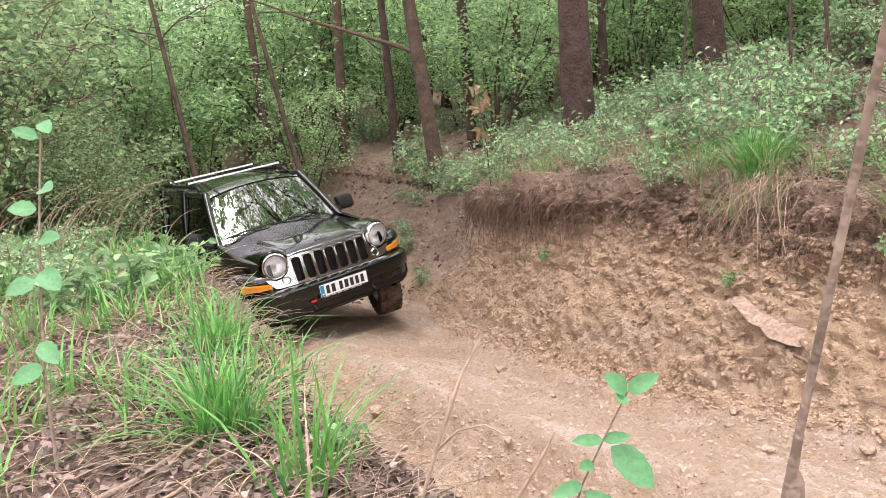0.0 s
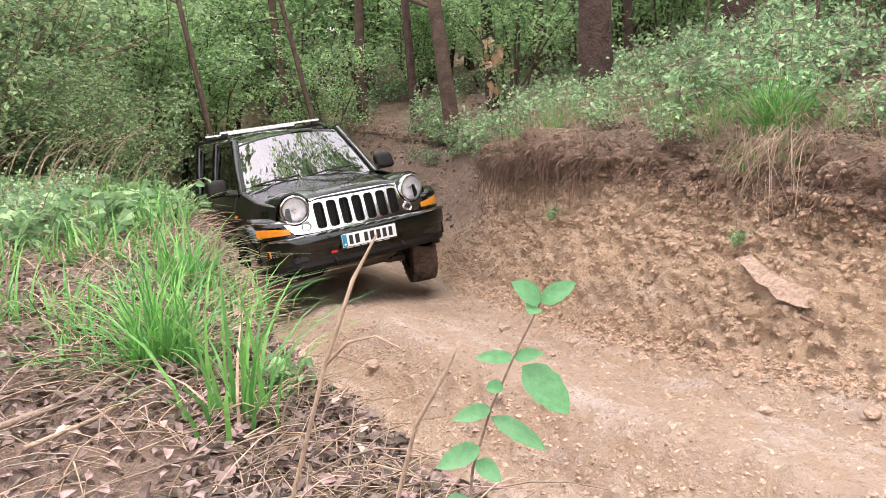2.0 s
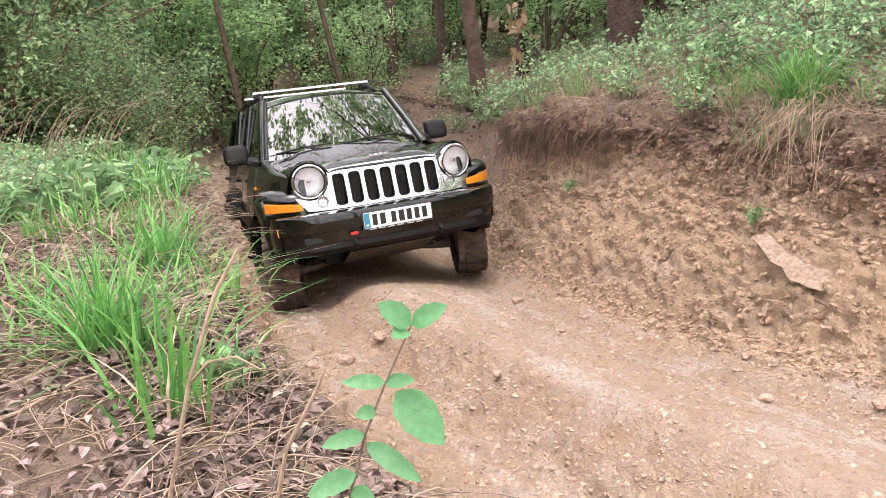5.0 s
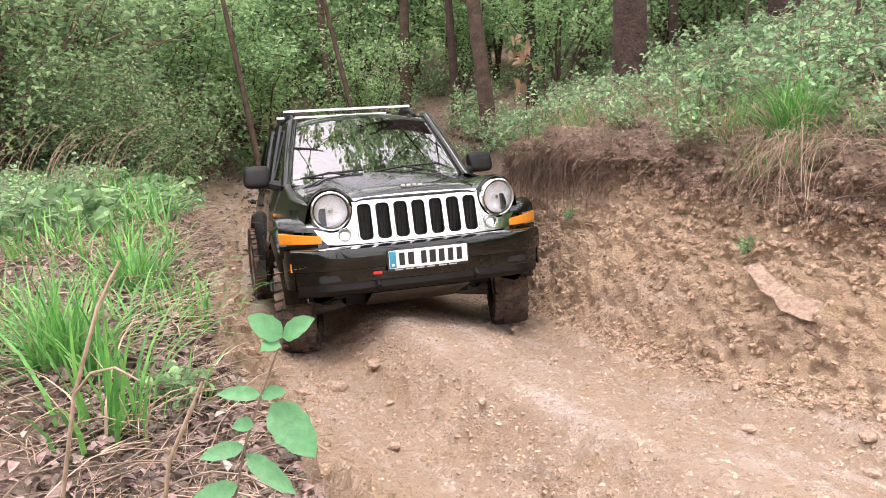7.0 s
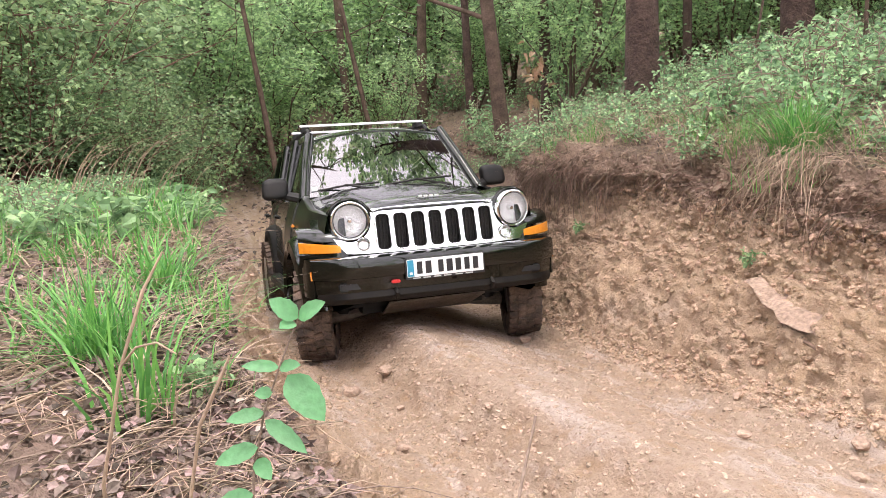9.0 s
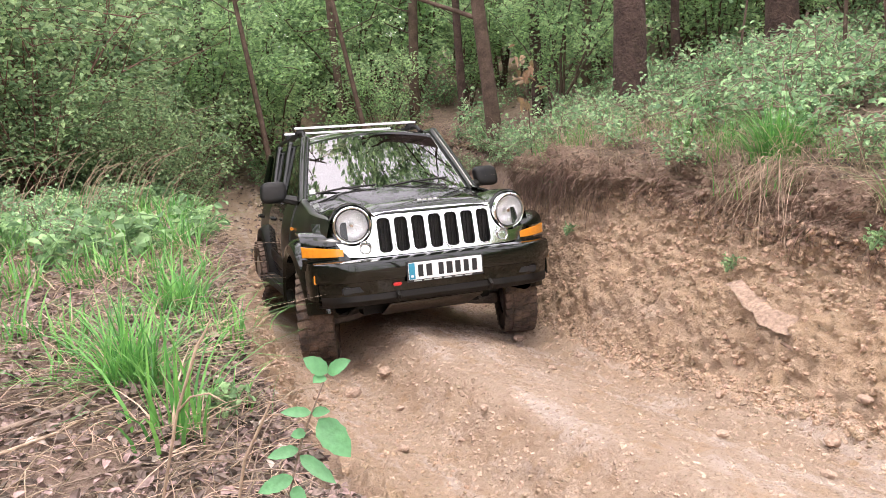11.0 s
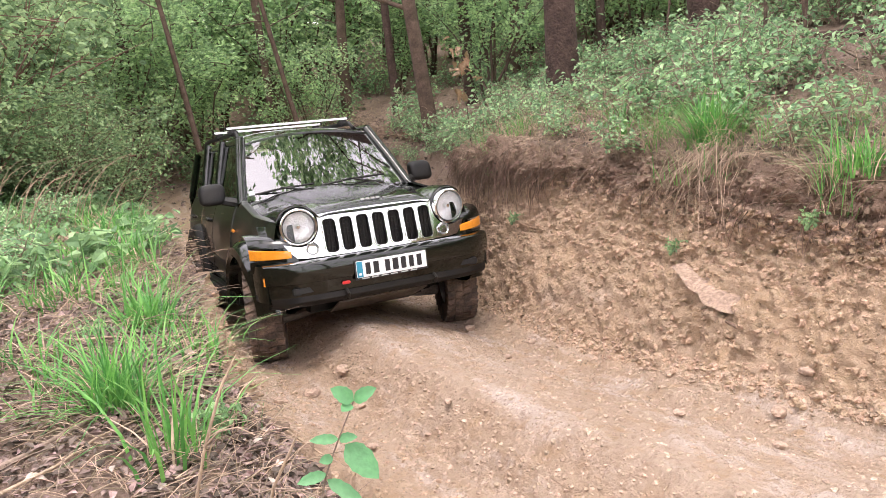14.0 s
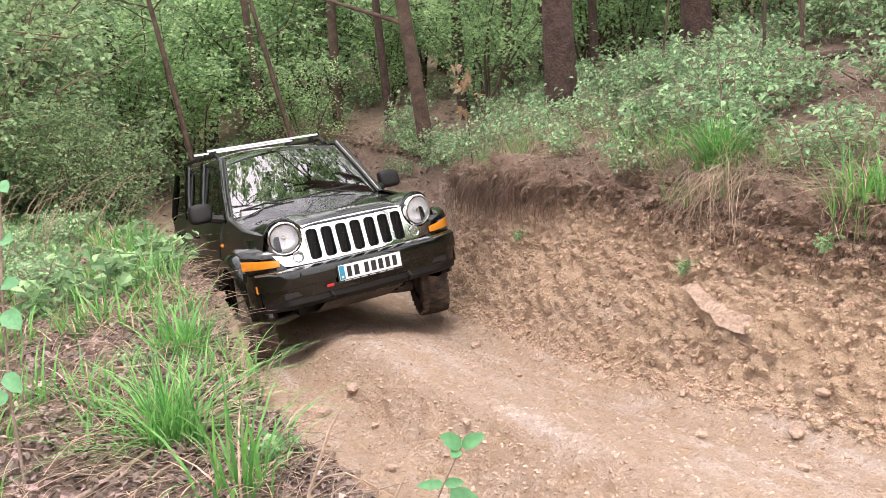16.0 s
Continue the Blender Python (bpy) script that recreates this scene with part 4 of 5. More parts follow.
def strands(paths, radii, sides=3):
    """Thin tapering stems along many paths of equal length, as verts and faces."""
    paths = np.asarray(paths)
    n, m, _ = paths.shape
    t = unit(np.gradient(paths, axis=1))
    ref = np.array([0.36, 0.48, 0.8])
    a = unit(np.cross(t, ref))
    b = np.cross(t, a)
    rad = np.asarray(radii)
    ang = 2 * np.pi * np.arange(sides) / sides
    ring = paths[:, :, None] + (a[:, :, None] * np.cos(ang)[:, None] + b[:, :, None] * np.sin(ang)[:, None]) * rad[:, :, None, None]
    verts = ring.reshape(-1, 3)
    q = []
    for i in range(m - 1):
        for k in range(sides):
            q.append([i * sides + k, i * sides + (k + 1) % sides, (i + 1) * sides + (k + 1) % sides, (i + 1) * sides + k])
    faces = (np.array(q)[None] + (np.arange(n) * m * sides)[:, None, None]).reshape(-1, 4)
    return verts, faces


def mesh_of(name, vf, material, parent=None, smooth=False, label=""):
    ob = link_mesh(name, vf[0].tolist(), vf[1].tolist(), material, parent, smooth, label)
    if name in ("green_sward", "dead_sward", "straw_wisp", "branchwork", "foliage", "crown") or (name == "stem" and len(vf[0]) > 200):
        tagged(ob, kind="stuff")
    return ob


def limb_path(start, way, length, rng, n=7, wander=0.12, lift=0.15):
    pts, w = [np.array(start, float)], unit(np.array(way, float))
    for _ in range(n - 1):
        w = unit(w + rng.normal(0, wander, 3) + UP * lift / n)
        pts.append(pts[-1] + w * length / (n - 1))
    return np.array(pts)


def make_tree(height, girth, lean, rng, crown_from, spread, count, leaf, bark, label, limbs=16, low_limbs=0, crown_mat=None, loose=0.16):
    """A tree at the origin: trunk, limbs and a loose crown."""
    tree = tagged(new("tree"), label, "tree", "trees of the wood")
    n = 14
    path = np.array([[lean[0] * t * height + 0.05 * math.sin(5 * t + lean[0] * 40) * t, lean[1] * t * height + 0.04 * math.cos(4 * t), t * height - 0.25] for t in np.linspace(0, 1, n)])
    rad = np.array([girth / 2 * ((1.18 if i == 0 else 1.04 if i == 1 else 1.0) * (1 - 0.8 * t)) for i, t in enumerate(np.linspace(0, 1, n))])
    bm = bmesh.new()
    tube_into(bm, [Vector(q) for q in path], list(rad), 14)
    part("trunk", bm, bark, tree, smooth=True)
    paths, radii = [], []
    for k in range(limbs + low_limbs):
        t = rng.uniform(crown_from, 0.97) if k < limbs else rng.uniform(0.12, crown_from)
        i = min(int(t * (n - 1)), n - 2)
        at = path[i] + (path[i + 1] - path[i]) * (t * (n - 1) - i)
        a = rng.uniform(0, 2 * math.pi)
        ln = spread * (1.15 - 0.7 * t) * rng.uniform(0.6, 1.2) * (0.45 if k >= limbs else 1)
        pp = limb_path(at, (math.cos(a), math.sin(a), rng.uniform(0.05, 0.6)), ln, rng, 8)
        paths.append(pp)
        radii.append(np.linspace(max(0.012, rad[i] * 0.32) if k < limbs else 0.012, 0.004, 8))
    for pp in list(paths[:limbs]):
        for _ in range(3):
            j = rng.integers(2, 7)
            q = limb_path(pp[j], pp[j] - pp[j - 1] + rng.normal(0, 0.12, 3), spread * 0.3, rng, 8)
            paths.append(q)
            radii.append(np.linspace(0.01, 0.003, 8))
    mesh_of("branchwork", strands(paths, radii, 5), bark, tree, True)
    ends = np.concatenate([q[3:] for q in paths])
    pick = ends[rng.integers(0, len(ends), count)]
    places = pick + rng.normal(0, loose * spread / 2, (count, 3)) * [1, 1, 0.7]
    ways = rng.normal(0, 1, (count, 3)) * [1, 1, 0.4]
    mesh_of("crown", leaves(places, ways, leaf, rng), crown_mat or CANOPY, tree)
    return tree


def make_shrub(height, spread, count, leaf, rng, name, label, category, group, leafmat, stems=9, shape=4, bark=None, bare=0.12):
    """Several stems from one root, with side twigs and leaves along them."""
    shrub = tagged(new(name), label, category, group)
    paths, radii = [], []
    for k in range(stems):
        a = rng.uniform(0, 2 * math.pi)
        out = rng.uniform(0.1, 1.0) * spread / height
        pp = limb_path((rng.normal(0, 0.06 * spread), rng.normal(0, 0.06 * spread), -0.05), (math.cos(a) * out, math.sin(a) * out, 1), height * rng.uniform(0.6, 1.05), rng, 8, 0.13, 0.0)
        paths.append(pp)
        radii.append(np.linspace(0.006 + 0.006 * height, 0.002, 8))
        for _ in range(5):
            j = rng.integers(2, 8)
            b = rng.uniform(0, 2 * math.pi)
            q = limb_path(pp[j], (math.cos(b), math.sin(b), rng.uniform(-0.15, 0.6)), spread * rng.uniform(0.25, 0.6), rng, 8, 0.15, 0.0)
            paths.append(q)
            radii.append(np.linspace(0.003 + 0.002 * height, 0.0012, 8))
    mesh_of("stem", strands(paths, radii, 4), bark or BARK_GREY, shrub, True)
    ends = np.concatenate([np.concatenate([q[i] + (q[i + 1] - q[i]) * f for f in (0.0, 0.35, 0.7)]).reshape(-1, 3) for q in paths for i in range(2, 7)])
    ends = ends[ends[:, 2] > bare * height]
    pick = ends[rng.integers(0, len(ends), count)]
    places = pick + rng.normal(0, 0.035 * height + 0.01, (count, 3))
    ways = rng.normal(0, 1, (count, 3)) * [1, 1, 0.45] + np.c_[pick[:, :2], np.zeros(count)] * 0.4 / max(spread, 0.1)
    mesh_of("foliage", leaves(places, ways, leaf, rng, shape=shape), leafmat, shrub)
    return shrub


def put(ob, x, y, turn=0, size=1.0, sink=0.0, tilt=0):
    ob.matrix_basis = pose(x, y, ground_at(x, y) - sink, tilt, 0, turn) @ Matrix.Scale(size, 4)
    return ob


def again(ob, x, y, turn=0, size=1.0, sink=0.0):
    c = copy_thing(ob, Matrix())
    return put(c, x, y, turn, size, sink)


# trees that stand out: place, girth, lean, height
pine = put(make_tree(15, 0.34, (-0.012, 0), RNG, 0.5, 2.4, 1200, 0.13, BARK, "tall pine with a straight reddish brown trunk", 22), 1.45, 8.6, 0)
put(make_tree(15, 0.38, (-0.06, 0), RNG, 0.5, 2.4, 1200, 0.13, BARK, "tall pine with a thick dark trunk", 22), 3.45, 10.2, 0)
mid_tree = put(make_tree(9, 0.22, (-0.09, 0.0), RNG, 0.42, 2.6, 1300, 0.09, BARK_GREY, "slim tree with a brown trunk leaning over the track", 18), -0.1, 10.8, 0)
arm = limb_path((-0.16, 0, 1.75), (-1, 0.05, 0.42), 2.6, RNG, 8, 0.05, 0.2)
mesh_of("bough", strands([arm], [np.linspace(0.034, 0.01, 8)], 8), BARK_GREY, mid_tree, True)
put(make_tree(8, 0.10, (-0.12, 0.02), RNG, 0.4, 1.9, 1100, 0.085, BARK_GREY, "thin leaning tree beside the track", 14), -3.45, 11.4, 0)
put(make_tree(9, 0.095, (-0.19, 0.02), RNG, 0.4, 1.9, 1100, 0.085, BARK_GREY, "thin tree leaning among the shrubs", 14, 4), -2.0, 12.3, 0)
slim = put(make_tree(11, 0.19, (-0.03, 0.02), RNG, 0.4, 2.2, 1000, 0.1, BARK, "slim dark-trunked tree in the wood", 16, 5), 0.46, 12.6, 0)
slim_b = put(make_tree(12, 0.17, (0.02, -0.03), RNG, 0.35, 2.3, 1000, 0.1, BARK_GREY, "slim brown-trunked tree in the wood", 16, 6), 1.2, 13.2, 0)
for x, y, turn, size in ((-1.9, 15.0, 40, 1.15), (2.5, 12.2, 75, 0.75), (4.2, 14.4, 130, 0.95), (5.2, 9.9, 200, 1.25), (2.0, 15.5, 250, 0.8), (-0.8, 13.4, 10, 0.8), (-3.4, 15.2, 300, 1.0), (6.4, 13.5, 60, 1.0), (-5.8, 14.5, 170, 1.1), (-7.6, 12.0, 90, 0.9), (0.6, 17.5, 20, 1.2), (-6.6, 9.0, 110, 0.8), (3.4, 17.5, 140, 1.1), (7.5, 17.0, 190, 1.1), (-4.5, 18.5, 230, 1.1)):
    again(slim if turn % 20 else slim_b, x, y, turn, size)
# unseen trees round and behind the camera, for reflections and to block some sky
for x, y, turn, size in ((4.6, 2.6, 310, 0.8), (-2.4, -1.0, 40, 0.7), (2.4, -2.4, 310, 0.75), (4.5, -1.5, 0, 0.9), (-3.5, -2.5, 75, 1.0), (1.0, -5.5, 140, 1.0), (7.5, 3.5, 200, 1.1), (-6.5, 2.5, 250, 1.05), (5.0, -6.0, 300, 1.1), (-3.0, -7.0, 20, 1.1), (9.5, -3.0, 50, 1.1), (-8.5, -3.0, 110, 1.1)):
    again(slim if turn % 20 else slim_b, x, y, turn, size)
# Added out of view, so that the windscreen mirrors boughs against the sky.
put(make_tree(10, 0.2, (-0.27, -0.03), RNG, 0.36, 2.7, 2100, 0.085, BARK_GREY, "unseen leaning tree whose crown the windscreen mirrors", 20), 4.8, 5.2, 0)
put(make_tree(11, 0.2, (-0.30, -0.12), RNG, 0.4, 2.6, 2000, 0.085, BARK_GREY, "unseen leaning tree whose crown the windscreen mirrors", 20), 5.6, 7.2, 0)
put(make_tree(10, 0.2, (-0.26, 0.0), RNG, 0.38, 2.7, 1900, 0.085, BARK_GREY, "unseen leaning tree whose crown the windscreen mirrors", 20), 4.5, 3.7, 0)
for x, y, lx, ly in ((-4.7, 6.0, 0.43, 0.12), (5.5, 6.4, -0.48, 0.1), (6.3, 8.9, -0.55, 0.05)):
    put(make_tree(9.5, 0.12, (lx, ly), RNG, 0.45, 2.8, 2600, 0.13, BARK_GREY, "unseen leaning tree whose arching boughs the windscreen mirrors", 15, loose=0.07), x, y, 0)
for x, y, w in ((2.98, 6.9, 0.036), (3.25, 6.7, 0.03), (3.55, 7.6, 0.03), (2.5, 8.6, 0.03)):
    sap = tagged(new("sapling"), "bare thin sapling stem among brambles", "sapling", "thin saplings")
    pp = limb_path((0, 0, -0.1), (RNG.normal(0, 0.06), 0, 1), 3.2, RNG, 9, 0.03, 0)
    mesh_of("stem", strands([pp], [np.linspace(w / 2, w / 5, 9)], 7), BARK_GREY, sap, True)
    q = pp[RNG.integers(3, 9, 70)] + RNG.normal(0, 0.16, (70, 3))
    mesh_of("foliage", leaves(q, RNG.normal(0, 1, (70, 3)), 0.06, RNG), HERB, sap)
    put(sap, x, y)

# copper-leaved sapling on the bank's rim
sap = tagged(new("sapling"), "slender sapling with young copper leaves", "sapling")
pp = limb_path((0, 0, -0.1), (-0.05, 0, 1), 1.15, RNG, 9, 0.04, 0)
mesh_of("stem", strands([pp], [np.linspace(0.007, 0.002, 9)], 6), BARK_GREY, sap, True)
q = pp[RNG.integers(6, 9, 22)] + RNG.normal(0, 0.07, (22, 3))
mesh_of("foliage", leaves(q, RNG.normal(0, 1, (22, 3)), 0.10, RNG, droop=0.9, shape=6), REDLEAF, sap)
put(sap, 0.42, 7.6)

# understorey of the wood
under = [make_shrub(3.6, 1.5, 4800, 0.076, RNG, "understorey_shrub", "leafy light green understorey shrub in the wood", "shrub", "understorey shrubs", CANOPY, 8, 4, None, b) for b in (0.05, 0.08, 0.06)]
spots = []
for k in range(1500):
    a, d = RNG.uniform(-0.62, 0.60), RNG.uniform(9.8, 26)
    x, y = 0.3 + d * math.sin(a), d * math.cos(a)
    u, v = to_uv(x, y)
    if (-13.0 < u and 0.2 < v < 5.2) or (v > 3.2 and v < 9 and u > -9.5) or any((x - p) ** 2 + (y - q) ** 2 < 1.2 * max(0.8, d / 16) for p, q in spots):
        continue
    spots.append((x, y))
    if len(spots) >= 95:
        break
for k, (x, y) in enumerate(spots):
    d = math.hypot(x, y)
    s = RNG.uniform(0.7, 1.15) * (1.0 if d < 16 else 1.5)
    (put if k < 3 else again)(under[k % 3], x, y, RNG.uniform(0, 360), s if k >= 3 else 1.0)

# the thicket on the left-hand bank
thick = [make_shrub(2.5, 1.7, 4300, 0.076, RNG, "thicket_shrub", "dense leafy shrub with a tangle of brown stems", "shrub", "shrubs of the thicket", SHRUB, 26, 6, BRIAR, 0.06) for _ in range(2)]
for k, (x, y, s) in enumerate(((-4.2, 7.0, 1.0), (-4.9, 6.2, 1.0), (-4.8, 8.3, 1.05), (-5.4, 8.0, 1.1), (-6.4, 6.6, 1.1), (-5.7, 10.6, 1.0), (-5.0, 7.3, 1.0), (-3.75, 6.1, 0.85), (-5.2, 9.6, 0.95), (-6.2, 9.6, 1.25), (-4.3, 5.4, 0.75), (-5.2, 4.6, 0.95), (-7.6, 8.2, 1.3), (-6.2, 12.2, 1.3), (-3.4, 5.7, 0.5), (-3.1, 6.6, 0.45), (-3.3, 7.6, 0.5), (-3.7, 5.0, 0.42), (-2.95, 6.1, 0.34), (-3.5, 7.0, 0.42), (-4.3, 9.6, 0.7))):
    (put if k < 2 else again)(thick[k % 2], x, y, k * 67, s)

# brambles on the right-hand bank
br = [make_shrub(0.40, 0.36, 300, 0.035, RNG, "bramble", "low pale green bramble on the bank top", "bramble", "brambles of the bank", BRAMBLE, 7, 6, TWIG, 0.1) for _ in range(4)]
n = 0
for k in range(1600):
    u, w = RNG.uniform(-9.5, -0.4), RNG.uniform(0.46, 2.4) if k % 2 else RNG.uniform(1.8, 6.5)
    x, y = to_xy(u, float(foot_right(u)) + w)
    if y < 1.6 or (x - 1.9) ** 2 + (y - 4.75) ** 2 < 0.12:
        continue
    (put if n < 4 else again)(br[n % 4], x, y, RNG.uniform(0, 360), RNG.uniform(0.65, 1.2) * (1 + 0.17 * w))
    n += 1
    if n >= 168:
        break
# greenery beyond the bank's end and beside the far track
for k in range(30):
    u, v = RNG.uniform(-15, -8.6), RNG.uniform(4.9, 8.5)
    x, y = to_xy(u, v + 0.3)
    if abs(x + 0.1) < 0.8 and 7.5 < y < 11:
        continue
    again(br[k % 4], x, y, RNG.uniform(0, 360), RNG.uniform(1.0, 2.0))
for k in range(28):
    u = RNG.uniform(-10.5, -7.1)
    o, _ = on_ground(u, RNG.uniform(16.2 if u < -8 else 17.6, 21.5))
    b_ = copy_thing(br[k % 4], pose(o.x, o.y, o.z - 0.03, 0, 0, RNG.uniform(0, 360)))
    b_.scale = [RNG.uniform(0.6, 1.1)] * 3
for k in range(12):
    u, v = RNG.uniform(-16.5, -13.4), RNG.uniform(-0.2, 5.0)
    again(br[k % 4], *to_xy(u, v), RNG.uniform(0, 360), RNG.uniform(1.0, 2.0))

for k in range(10):
    u, v = RNG.uniform(-13, -8.5), RNG.uniform(-1.2, 0.75)
    again(br[k % 4], *to_xy(u, v), RNG.uniform(0, 360), RNG.uniform(0.9, 1.5))

# herbs on the left-hand bank
he = [make_shrub(0.19, 0.17, 60, 0.046, RNG, "herb", "small fresh green herb among dead leaves", "herb", "herbs of the bank", HERB, 5, 6, HERB, 0.1) for _ in range(4)]
n = 0
for k in range(900):
    u, v = RNG.uniform(-8.0, -1.4), RNG.uniform(-2.8, 0.9)
    x, y = to_xy(u, v)
    if v > float(edge_left(u)) - 0.05 or (u > -2.9 and RNG.random() < 0.7):
        continue
    (put if n < 4 else again)(he[n % 4], x, y, RNG.uniform(0, 360), RNG.uniform(0.45, 0.7) if u > -2.9 else RNG.uniform(0.55, 1.4))
    n += 1
    if n >= 210:
        break


n = 0
for k in range(600):
    u, v = RNG.uniform(-7.5, -2.2), RNG.uniform(-2.6, 0.85)
    if v > float(edge_left(u)) - 0.22 or u > -3.0:
        continue
    again(br[n % 4], *to_xy(u, v), RNG.uniform(0, 360), RNG.uniform(0.35, 0.75))
    n += 1
    if n >= 50:
        break


def tuft(x, y, count, height, spread, label, z=None, mix=0.12, bend=0.85, width=0.0095):
    """A grass tussock: arching green blades and a few dead ones."""
    ob = tagged(new("grass_tuft"), label, "grass tuft", "grass tufts")
    base = RNG.normal(0, spread * 0.35, (count, 3)) * [1, 1, 0]
    lean = base * 2.2 / max(spread, 0.01) * 0.35 + RNG.normal(0, bend * 0.4, (count, 3))
    mesh_of("green_sward", blades(base - UP * 0.02, lean, height, width, RNG), GRASS, ob)
    k = max(3, int(count * mix))
    base = RNG.normal(0, spread * 0.4, (k, 3)) * [1, 1, 0]
    mesh_of("dead_sward", blades(base - UP * 0.02, RNG.normal(0, 1.0, (k, 3)), height * 0.8, width * 0.6, RNG), STRAW, ob)
    put(ob, x, y)
    if z is not None:
        ob.location.z = z
    return ob


tuft(1.90, 4.85, 340, 0.44, 0.17, "bright green grass tussock on the bank's rim", bend=1.1, width=0.008)
tuft(1.50, 5.75, 70, 0.24, 0.16, "small grass tuft on the bank's rim")
tuft(0.66, 6.75, 90, 0.34, 0.14, "grass tuft at the bank's corner")
tuft(2.32, 3.75, 90, 0.28, 0.2, "yellowish grass tuft on the bank's rim")
tuft(-0.57, 1.78, 230, 0.29, 0.12, "fresh green grass tussock among dead leaves", bend=1.15, width=0.0065)
tuft(-0.79, 2.5, 130, 0.22, 0.15, "fresh grass tuft at the bank's edge")
tuft(-0.33, 1.50, 36, 0.3, 0.12, "long thin grass at the bank's edge", bend=0.55)
tuft(-1.30, 3.6, 90, 0.22, 0.2, "fresh grass tuft at the bank's edge")
tuft(-1.75, 4.5, 90, 0.22, 0.2, "fresh grass tuft at the bank's edge")
for k in range(150):
    u, v = RNG.uniform(-7.0, -1.7), RNG.uniform(-1.4, 1.0)
    x, y = to_xy(u, v)
    if v < float(edge_left(u)) - 0.03:
        tuft(x, y, int(RNG.integers(14, 44)), RNG.uniform(0.12, 0.24), RNG.uniform(0.1, 0.22), "thin grass tuft on the leaf-strewn bank", mix=0.5, bend=1.0, width=0.008)
for k in range(46):
    u, w = RNG.uniform(-7.5, -1.2), RNG.uniform(0.42, 1.3)
    x, y = to_xy(u, float(foot_right(u)) + w)
    tuft(x, y, int(RNG.integers(14, 40)), RNG.uniform(0.2, 0.36), RNG.uniform(0.1, 0.22), "thin grass tuft on the bank top", mix=0.6, bend=1.1, width=0.005)


# ---- crumbled soil, stones, roots and litter ----
def lumps(spots, sizes, rng, flat=0.75):
    """Small uneven lumps of twenty triangles each."""
    ring = [(math.cos(k * 1.2566), math.sin(k * 1.2566), 0.5) for k in range(5)] + [(math.cos(k * 1.2566 + 0.628), math.sin(k * 1.2566 + 0.628), -0.5) for k in range(5)]
    base = np.array([(x * 0.9, y * 0.9, z) for x, y, z in ring] + [(0, 0, 1), (0, 0, -1)])
    tri = []
    for k in range(5):
        m = (k + 1) % 5
        tri += [[k, m, 10], [k, 5 + k, m], [m, 5 + k, 5 + m], [5 + m, 5 + k, 11]]
    tri = np.array(tri)
    n = len(spots)
    v = base[None] * (0.7 + 0.5 * rng.random((n, 12, 1))) + rng.normal(0, 0.12, (n, 12, 3))
    a = rng.uniform(0, 6.28, n)
    c, s = np.cos(a)[:, None], np.sin(a)[:, None]
    x, y = v[..., 0] * c - v[..., 1] * s, v[..., 0] * s + v[..., 1] * c
    v = np.stack([x, y, v[..., 2] * flat], -1) * np.asarray(sizes)[:, None, None] / 2
    v = v - UP * (np.asarray(sizes) * 0.2)[:, None, None]
    return (v + np.asarray(spots)[:, None]).reshape(-1, 3), (tri[None] + (np.arange(n) * 12)[:, None, None]).reshape(-1, 3)


def scatter(count, u0, u1, s0, s1, rng):
    out, nor = np.zeros((count, 3)), np.zeros((count, 3))
    us, ss = rng.uniform(u0, u1, count), rng.uniform(s0, s1, count)
    i = np.clip(np.searchsorted(US, us), 0, len(US) - 1)
    j = np.clip(np.searchsorted(SPAN, ss), 0, len(SPAN) - 1)
    k, m = np.minimum(i + 1, len(US) - 1), np.minimum(j + 1, len(SPAN) - 1)
    a, b = rng.random((count, 1)), rng.random((count, 1))
    return GRID[i, j] + a * (GRID[k, j] - GRID[i, j]) + b * (GRID[i, m] - GRID[i, j]), GNORM[i, j]


def stuff(name, vf, material, label, category, smooth=False):
    return tagged(mesh_of(name, vf, material, None, smooth), label, category, "", "stuff")


R2 = np.random.default_rng(23)
p, q = scatter(22000, -8.0, -0.9, 15.0, 19.4, R2)
stuff("soil_clods", lumps(p, 0.007 + 0.042 * R2.random(len(p)) ** 3.2, R2), CLOD, "crumbly tan clods on the cut bank", "soil clods")
p, q = scatter(8000, -8.0, -0.9, 18.6, 21.4, R2)
stuff("root_soil_clods", lumps(p, 0.01 + 0.042 * R2.random(len(p)) ** 2.8, R2), CLOD_DARK, "dark crumbly clods held by roots", "soil clods")
p, q = scatter(25000, -6.5, -0.9, 8.6, 16.0, R2)
stuff("track_gravel", lumps(p, 0.006 + 0.034 * R2.random(len(p)) ** 3.4, R2, 0.6), GRAVEL, "loose gravel and crumbs on the track", "gravel")
p, q = scatter(2600, -6.5, -1.0, 7.0, 10.2, R2)
stuff("slope_crumbs", lumps(p, 0.01 + 0.05 * R2.random(len(p)) ** 3, R2), CLOD, "loose crumbs under the grassy bank", "soil clods", True)


